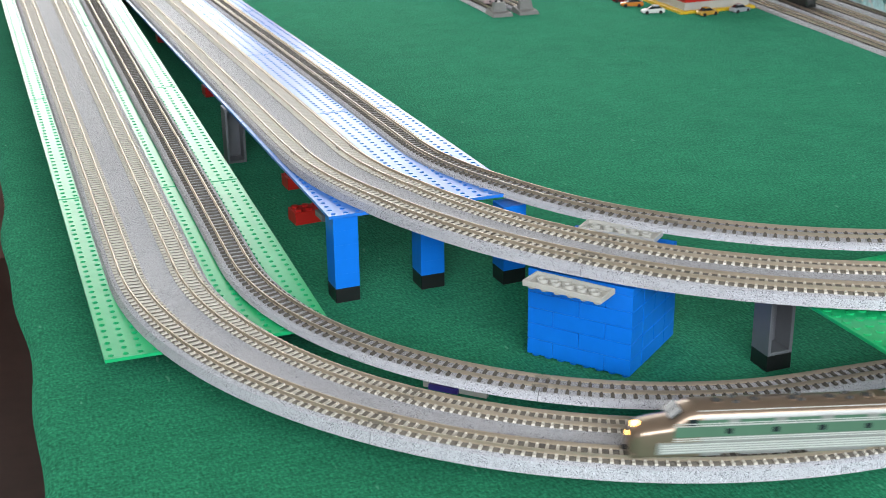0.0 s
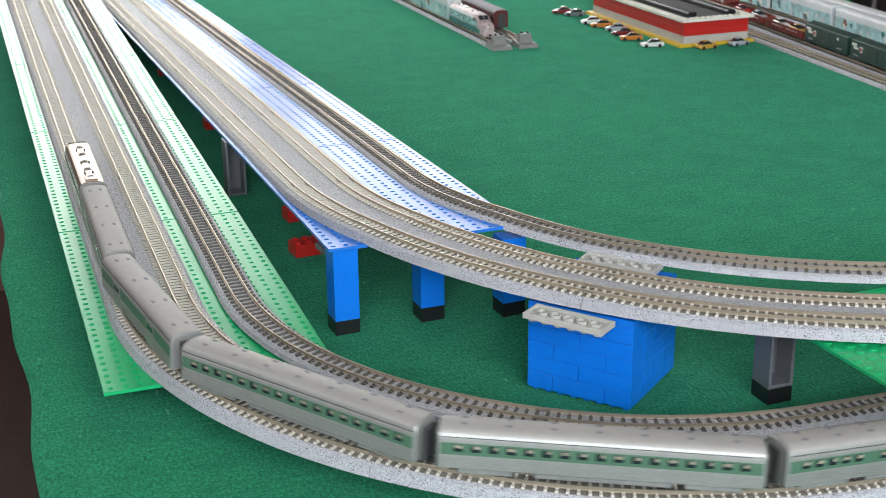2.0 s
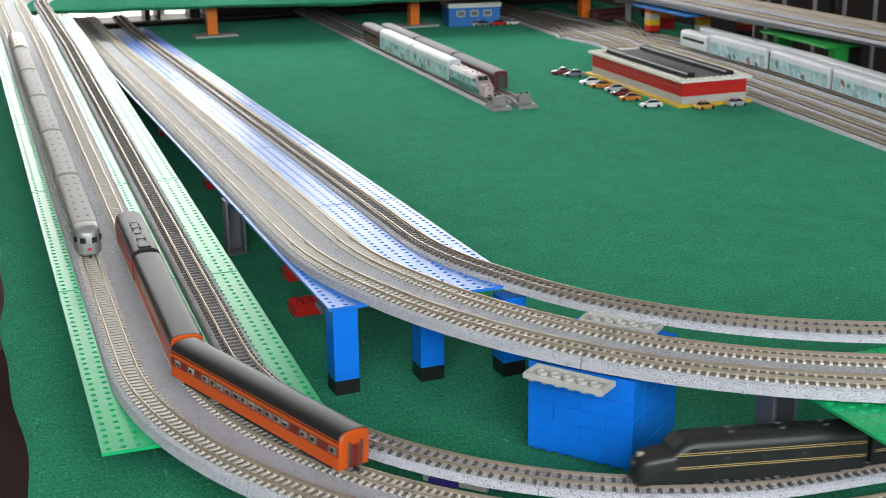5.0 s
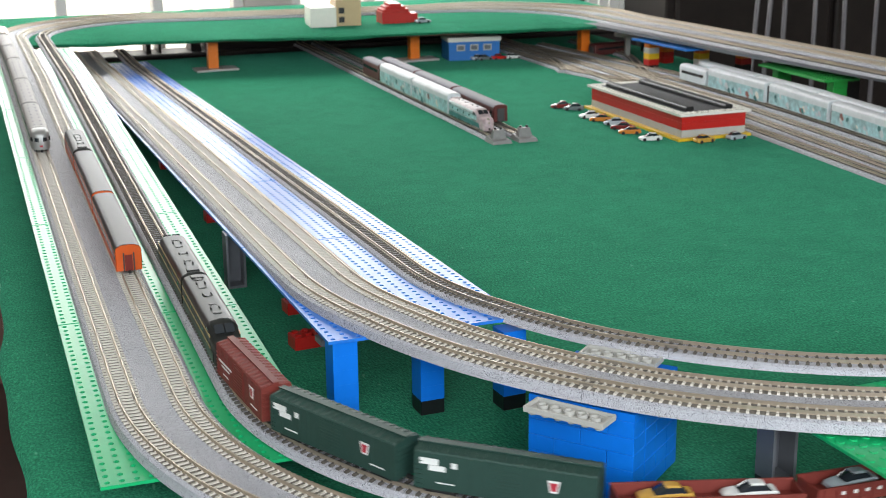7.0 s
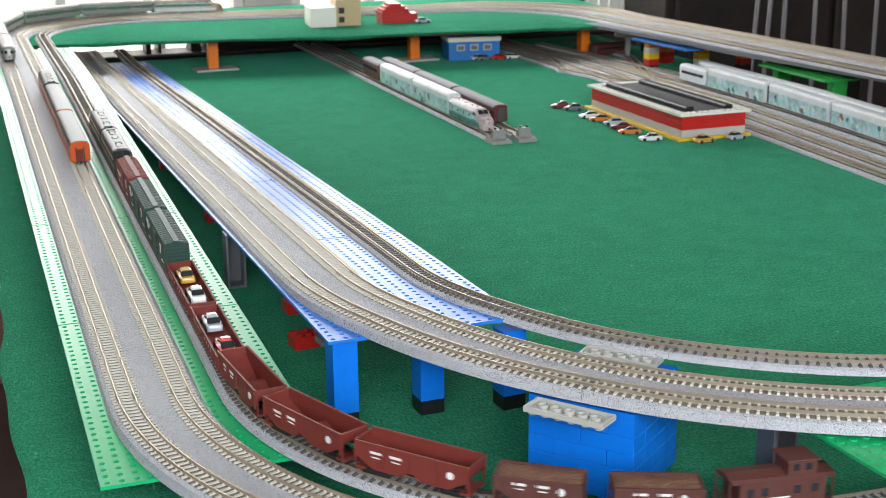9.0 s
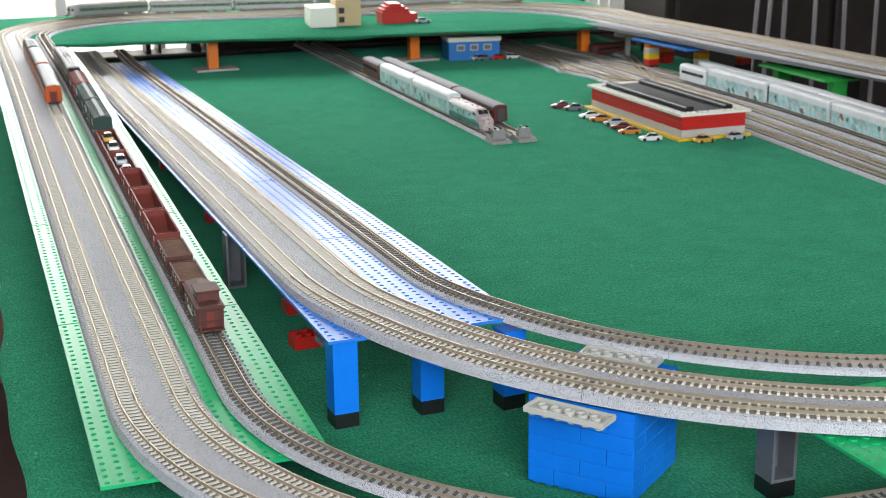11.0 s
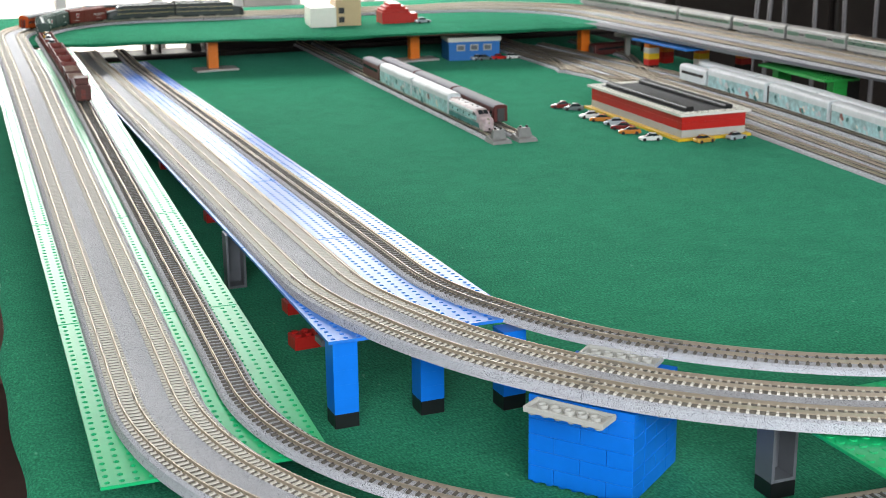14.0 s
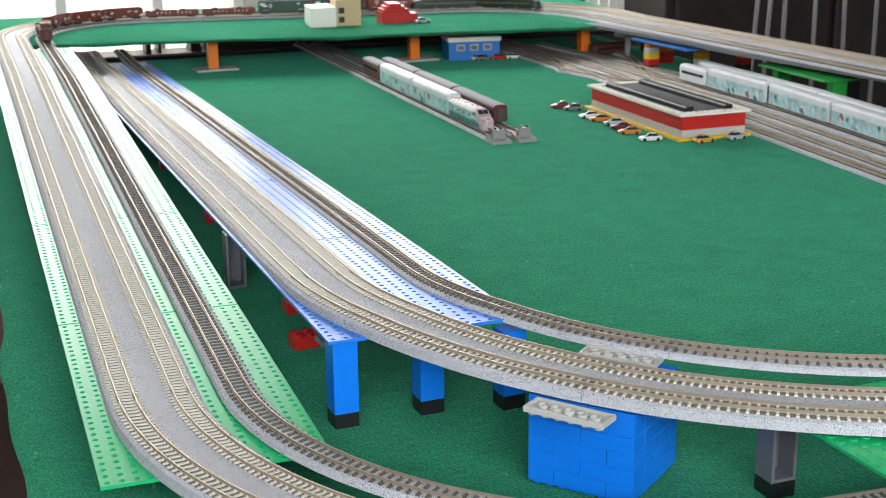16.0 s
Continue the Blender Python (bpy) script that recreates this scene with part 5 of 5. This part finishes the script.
def caboose():
    L_, w = 60.0, 9.2
    t = thing("caboose", "dull brown caboose with a roof cupola at the train's end", "caboose", "freight train")
    x0, x1 = -L_ / 2 + 6, L_ / 2 - 6
    roof = [(-w - 0.6, 20.0), (-w + 1.5, 21.6), (0, 23.0), (w - 1.5, 21.6), (w + 0.6, 20.0)]
    part("body", Shape().box(x0, -w, 3.8, x1, w, 20.2, 0.2), TUSCAN2, t)
    part("roof", Shape().loft([[(x, y, z) for y, z in roof] + [(x, w, 19.6), (x, -w, 19.6)] for x in (x0 - 5, x1 + 5)]), TUSCAN2, t)
    c = part("cupola", Shape().box(-19, -7.6, 21, -3, 7.6, 28.6, 0.2), TUSCAN2, t)
    part("cupola_roof", Shape().box(-20.4, -8.6, 28.6, -1.6, 8.6, 29.8, 0.4), TUSCAN2, c)
    for x in (-16, -9):
        part("cupola_window", panel(x, x + 3.4, 24, 27.4, 7.6, 0.3), GLASS, c, "dark window")
    for x in (-18, -8, 10, 18):
        part("window", panel(x - 1.8, x + 1.8, 12.4, 16.6, w, 0.3), GLASS, t, "dark window")
    part("letter_bar", panel(-6, 12, 8.0, 9.2, w, 0.25), LETTER, t, "pale lettering bar")
    part("letter_bar", panel(-4, 10, 10.4, 11.2, w, 0.25), LETTER, t, "pale lettering bar")
    for x in (-L_ / 2, x1):
        part("platform", Shape().box(x, -w + 0.5, 3.8, x + 6, w - 0.5, 5.0, 0.2), TUSCAN2, t)
    for x in (-L_ / 2 + 0.6, L_ / 2 - 1.4):
        for y in (-8, 7.2):
            part("rail_post", Shape().box(x, y, 5.0, x + 0.8, y + 0.8, 20.0), TUSCAN2, t)
        part("hand_rail", Shape().box(x, -8, 10.4, x + 0.7, 8, 11.2), TUSCAN2, t)
    for x in (-17, 17):
        truck(t, x, BTRUCK, 15)
    part("end_door", Shape().box(x0 - 0.4, -2.6, 4.4, x0 + 0.3, 2.6, 16, 0.1), TUSCAN, t)
    coupler(t, L_ / 2, 4)
    coupler(t, -L_ / 2, -4)
    return t


def mural_car(L_, label, side, roofm, group, zt=31.0, patches=True, seed=1):
    """A tall car with painted sides, standing in the yard."""
    w = 9.8
    t = thing("passenger_car", label, "passenger car", group)
    x0, x1 = -L_ / 2, L_ / 2
    part("body", hull(x0, x1, w, 2.6, zt - 4.5, zt), side, t, "", True)
    rr = []
    for x in (x0 + 0.8, x1 - 0.8):
        rr.append([(x, y * 1.01, z + 0.25) for y, z in section(w, zt - 6, zt - 4.2, zt)[1:-1]])
    part("roof", Shape().loft(rr), roofm, t, "pale roof", True)
    rng = random.Random(seed)
    if patches:
        part("mural_band", panel(x0 + 2, x1 - 2, 4.0, 20.0, w, 0.14), TEAL, t, "teal mural")
        for k in range(12):
            x = x0 + 6 + rng.random() * (L_ - 24)
            z = 6 + rng.random() * 12
            r = 1.6 + 2.4 * rng.random()
            spots = []
            for e in (-1, 1):
                a, b = sorted((e * (w - 0.4), e * (w + 0.2 + 0.03 * k)))
                spots.append(Shape().cyl(x, z, a, b, r, 14, None, "y").cyl(x + r * 0.9, z - r * 0.8, a, b, r * 0.7, 10, None, "y"))
            part("mural_patch", spots, (TEALD, PALEW, PALER, WHITEB, TEAL, PALEW, TANM, TEALD)[k % 8], t)
    else:
        for x in np.linspace(x0 + 10, x1 - 10, 10):
            part("window", panel(x - 3, x + 3, zt * 0.5, zt * 0.66, w, 0.25), GLASS, t, "dark window")
    part("diaphragm", Shape().box(x0 - 1.6, -5, 3, x0, 5, zt - 5, 0.4), RUBBER, t)
    part("diaphragm", Shape().box(x1, -5, 3, x1 + 1.6, 5, zt - 5, 0.4), RUBBER, t)
    for x in (x0 + 24, x1 - 24):
        truck(t, x, BTRUCK, 24)
    return t


def stand(ob, x, y, z, deg):
    m = turned(x, y, z, deg)
    m.translation = m.translation * MM
    ob.matrix_basis = m


RAILTOP = 7.6
# yard trains
lo = cab_unit(122, PALEW, PINKM, TEAL, TEALD, PINKM, BTRUCK, "pale locomotive with red and teal mural at the bumper", "yard train", False)
stand(lo, 633, 1638, RAILTOP, -90)
y = 1701.0
for k in range(2):
    c = mural_car(150, "white passenger car with a teal mural in the yard", PALEW, PALER, "yard train", 30, True, 3 + k)
    stand(c, 633, y + 78, RAILTOP, -90)
    y += 156
c = mural_car(86, "dark red-brown car with pale doors in the yard", DBROWN, GREYROOF, "yard train", 29, False)
stand(c, 633, y + 45, RAILTOP, -90)
y = 1622.0
for k in range(3):
    c = mural_car(158, "dark brown passenger car with a violet-grey roof", DBROWN, GREYROOF, "brown yard train", 25, False)
    stand(c, 668, y + 81, RAILTOP, -90)
    y += 164
# station trains, along the curved siding
sid_path = Path(rounded(SIDING))


def beside(ob, y, shift, high=RAILTOP):
    """Stands a car along the siding's line, shifted to the side."""
    p, h, _ = sid_path.at(sid_path.near(1055, y))
    stand(ob, p.x + shift, y, high, math.degrees(h) + 180)


for k, yy in enumerate((1050.5, 1209.5, 1368.5, 1527.5, 1686.5)):
    c = mural_car(152, "tall white passenger car with a pale teal mural", PALEW, PALER, "station train", 31, True, 11 + k)
    beside(c, yy, 0)
c = mural_car(78, "pale grey windowed car at the train's end", PALEW, PALER, "station train", 26, False)
beside(c, 1808, 0)
for k, yy in enumerate((1300, 1459, 1618, 1777)):
    c = mural_car(154, "white-roofed passenger car on the second siding", PALEW, PALER, "second station train", 27, True, 31 + k)
    beside(c, yy, 37)

c = mural_car(74, "dark red-brown car parked under the deck's corner", DBROWN, DBROWN, "corner cars", 22, False)
stand(c, 1112, 2196, 0.4, 12)
wd = thing("ramp_wedge", "pale wedge-shaped ramp under the deck", "ramp", at=turned(1098, 2140, 0, -4))
part("wedge", Shape().add([(0, 0, 40), (54, 0, 36), (54, 0, 46), (0, 0, 46), (0, 8, 40), (54, 8, 30), (54, 8, 46), (0, 8, 46)],
                          [(0, 1, 2, 3), (4, 7, 6, 5), (0, 4, 5, 1), (1, 5, 6, 2), (2, 6, 7, 3), (3, 7, 4, 0)]).box(20, 0, 0, 28, 8, 40), GREYB, wd)

# ---- the room's dark corner ----
cab_ = thing("sideboard", "tall black-stained cabinet standing by the wall", "cabinet", at=turned(1508, 2700, -750, 0))
part("carcass", Shape().box(0, 0, 0, 1700, 240, 1700, 4), DARKW, cab_)
for k in range(4):
    for z0, z1 in ((40, 800), (820, 1660)):
        part("door", Shape().box(20 + 420 * k, -18, z0, 425 + 420 * k, 0, z1, 5), DARKW, cab_)
sid = tagged(new("window_2"), "white vertical blind beside the window", "blind", "", "structure")
for k in range(10):
    part("blind_slat", Shape().box(1362 + 27 * k, 2900, -700, 1386 + 27 * k, 2906, 1250, 1), TRIMM, sid)
rk = thing("metal_chair", "steel-framed chair with curved upright rods", "chair", at=turned(1395, 2190, -750, 0))
for x, lean in ((-12, 70), (22, 60), (82, 16), (158, 2), (232, -10), (290, 16)):
    part("rod", Shape().tube([(x, 0, 0), (x + lean * 0.2, 8, 380), (x + lean * 0.55, 16, 760), (x + lean, 22, 1150)], 4.5, 10), ROD, rk, "bent steel rod")
part("seat", Shape().box(10, -10, 430, 320, 340, 470, 8), DARKW, rk)
part("top_rail", Shape().tube([(58, 22, 1150), (180, 34, 1180), (306, 22, 1150)], 6, 10), ROD, rk)
# added dark mass: blocks window light so that it stays dark below the deck
ub = thing("deck_light_block", "long dark block added behind the back deck to keep out window light", "chest", at=turned(60, 2740, -750, 0))
part("body", Shape().box(0, 0, 0, 1400, 80, 716, 3), DARKW, ub)
part("lid", Shape().box(-4, -6, 716, 1404, 84, 724, 2), DARKW, ub)
# added blocks that leave only narrow bright slots of window between them
for bx, bw, bh in ((0, 100, 74), (306, 10, 76), (331, 5, 76), (395, 21, 76), (424, 846, 76)):
    bo = thing("slot_block", "dark block added to narrow the bright slots under the deck", "box", "dark boxes", at=turned(60 + bx, 2745, -26, 0))
    part("box", Shape().box(0, 0, 0, bw, 60, bh, 1.0), DARKW, bo)
    part("lid", Shape().box(0.3, -0.5, bh, bw - 0.3, 60.5, bh + 3, 0.5), DARKW, bo)
ho = thing("blue_cushion", "bright blue rounded toy by the siding", "toy", at=turned(1195, 1440, 0, 0))
part("body", Shape().loft([[(x, r * math.cos(a), 2 + 22 * (0.5 + 0.5 * math.sin(a))) for a in [math.pi * 2 * i / 12 for i in range(12)]] for x, r in ((-18, 8), (-12, 16), (0, 20), (12, 16), (18, 8))]), LBLUEB, ho, "", True)


# ---- what moves ----
def offset_path(path, lat, half):
    p = [path.at(s, lat, 0.0)[0] for s in np.arange(0, path.len, 8.0)]
    q = Path([(a.x, a.y) for a in p])
    near = np.linspace(0, path.len, len(q.s))
    q.z = np.interp(np.linspace(0, 1, len(q.s)), np.linspace(0, 1, len(path.z)), path.z + np.abs(path.bank) * half - path.bank * lat)
    q.bank = np.interp(np.linspace(0, 1, len(q.s)), np.linspace(0, 1, len(path.bank)), path.bank)
    return q


def smooth(knots, t):
    """A smooth rising curve through the knots (t, s)."""
    T, S_ = np.array([k[0] for k in knots]), np.array([k[1] for k in knots])
    d = np.diff(S_) / np.diff(T)
    m = np.r_[d[0], (d[1:] + d[:-1]) / 2, d[-1]]
    if t <= T[0]:
        return S_[0] + m[0] * (t - T[0])
    if t >= T[-1]:
        return S_[-1] + m[-1] * (t - T[-1])
    i = int(np.searchsorted(T, t, "right") - 1)
    h = T[i + 1] - T[i]
    u = (t - T[i]) / h
    return ((1 + 2 * u) * (1 - u) ** 2 * S_[i] + u * (1 - u) ** 2 * h * m[i] + u * u * (3 - 2 * u) * S_[i + 1] + u * u * (u - 1) * h * m[i + 1])


def on_rails(path, s, reach):
    """The pose, in metres, of a vehicle at s whose trucks stand reach before and behind its middle."""
    a, _, _ = path.at(s + reach)
    b, _, _ = path.at(s - reach)
    d = a - b
    mid = (a + b) / 2
    yaw, pitch = math.atan2(d.y, d.x), math.atan2(d.z, math.hypot(d.x, d.y))
    bank = float(np.interp(s, path.s, path.bank))
    m = Matrix.Rotation(yaw, 4, "Z") @ Matrix.Rotation(-pitch, 4, "Y") @ Matrix.Rotation(bank, 4, "X")
    m.translation = Vector((mid.x, mid.y, mid.z + 6.97)) * MM
    return m


# vehicles from the train's tail forwards: (thing, length over couplers)
st_coach = streamliner("coach")
st_bag = streamliner("baggage")
SILVER_TRAIN = [(streamliner("tail"), 157), (st_coach, 157), (copy_thing(st_coach, Matrix.Identity(4)), 157),
                (st_bag, 140), (copy_thing(st_bag, Matrix.Identity(4)), 140),
                (cab_unit(128, SILVER, BRONZE, SAGE, SILVER, BRONZE, TRUCK, "silver streamlined locomotive with pale green band and lit headlights", "silver train", True), 132)]
oc = orange_coach("orange passenger coach with maroon window band and black roof")
ORANGE_TRAIN = [(oc, 163.5), (copy_thing(oc, Matrix.Identity(4)), 163.5),
                (cab_unit(106, ORANGE, ROOFBLACK, MAROON, ORANGE, ORANGE, BTRUCK, "orange and black locomotive with maroon side band", "orange train", False), 110)]
h1 = hopper(69, "empty brown-red open hopper car", False, TUSCAN)
o1 = hopper(46, "short dull brown ore car with a heaped load", True, TUSCAN2)
g1 = gondola("brown-red gondola carrying two toy cars")
b1 = boxcar(96, PINE, "dark green boxcar with white block markings", True)
e1 = cab_unit(124, LOCOBLACK, LOCOBLACK, LOCOBLACK, LOCOBLACK, LOCOBLACK, BTRUCK, "black streamlined freight locomotive with thin gold lines", "freight train", False)
e2 = copy_thing(e1, Matrix.Identity(4))
FREIGHT = [(caboose(), 66), (o1, 59), (copy_thing(o1, Matrix.Identity(4)), 59), (h1, 75), (copy_thing(h1, Matrix.Identity(4)), 75), (copy_thing(h1, Matrix.Identity(4)), 75),
           (copy_thing(g1, Matrix.Identity(4)), 103), (g1, 103), (copy_thing(b1, Matrix.Identity(4)), 103), (b1, 103),
           (boxcar(80, TUSCAN, "brown-red boxcar with white lettering bars", False), 87), (e2, 128), (e1, 128)]
CARGO = [(6, -24, "red"), (6, 22, "silver"), (7, -22, "white"), (7, 22, "gold")]
cargo_cars = [(k, dx, toy_car(PAINTS[c], c, Matrix.Identity(4))) for k, dx, c in CARGO]

# where each train's tail is along its track: (seconds, millimetres)
SILVER_TAIL = ((0.0, 549), (0.5, 717), (1.0, 879), (1.5, 1041), (2.5, 1351), (3.5, 1619), (4.0, 1746), (6.4, 2285), (7.0, 2425), (8.0, 2710), (9.0, 3020), (11.4, 3716), (12.5, 4040), (13.3, 4305), (14.5, 4812), (15.0, 5022), (16.0, 5445))
ORANGE_TAIL = ((0.0, 192), (2.5, 904), (3.0, 1048), (3.5, 1185), (4.0, 1327), (6.4, 1890), (7.0, 2001), (8.0, 2187), (9.0, 2367), (11.4, 2760), (12.5, 3048), (13.3, 3261), (16.0, 3960))
FREIGHT_TAIL = ((0.0, -480), (4.0, 620), (6.4, 1305), (7.0, 1465), (8.0, 1717), (9.0, 1960), (11.4, 2535), (12.5, 2820), (13.3, 3050), (14.5, 3400), (16.0, 3825))


def motions():
    outer, inner = offset_path(DOUBLE, -16.5, 29), offset_path(DOUBLE, 16.5, 29)
    times = [0.25 * i for i in range(65)]
    for train, path, knots, k in ((SILVER_TRAIN, outer, SILVER_TAIL, 1.0), (ORANGE_TRAIN, inner, ORANGE_TAIL, 1.0), (FREIGHT, SINGLE, FREIGHT_TAIL, 1.0)):
        scale = path.len / (SINGLE.len if path is SINGLE else DOUBLE.len)
        done = 0.0
        for i, (ob, length) in enumerate(train):
            mid = done + length / 2
            about = Matrix.Rotation(math.pi if ob is e2 else 0.0, 4, "Z")
            walk(ob, [(t, on_rails(path, smooth(knots, t) * scale + mid, length * 0.34) @ about) for t in times])
            if train is FREIGHT:
                for kk, dx, car in cargo_cars:
                    if kk == i:
                        walk(car, [(t, on_rails(path, smooth(knots, t) * scale + mid, length * 0.34) @ Matrix.Translation((dx * MM, 0, 6.05 * MM))) for t in times])
            done += length


motions()
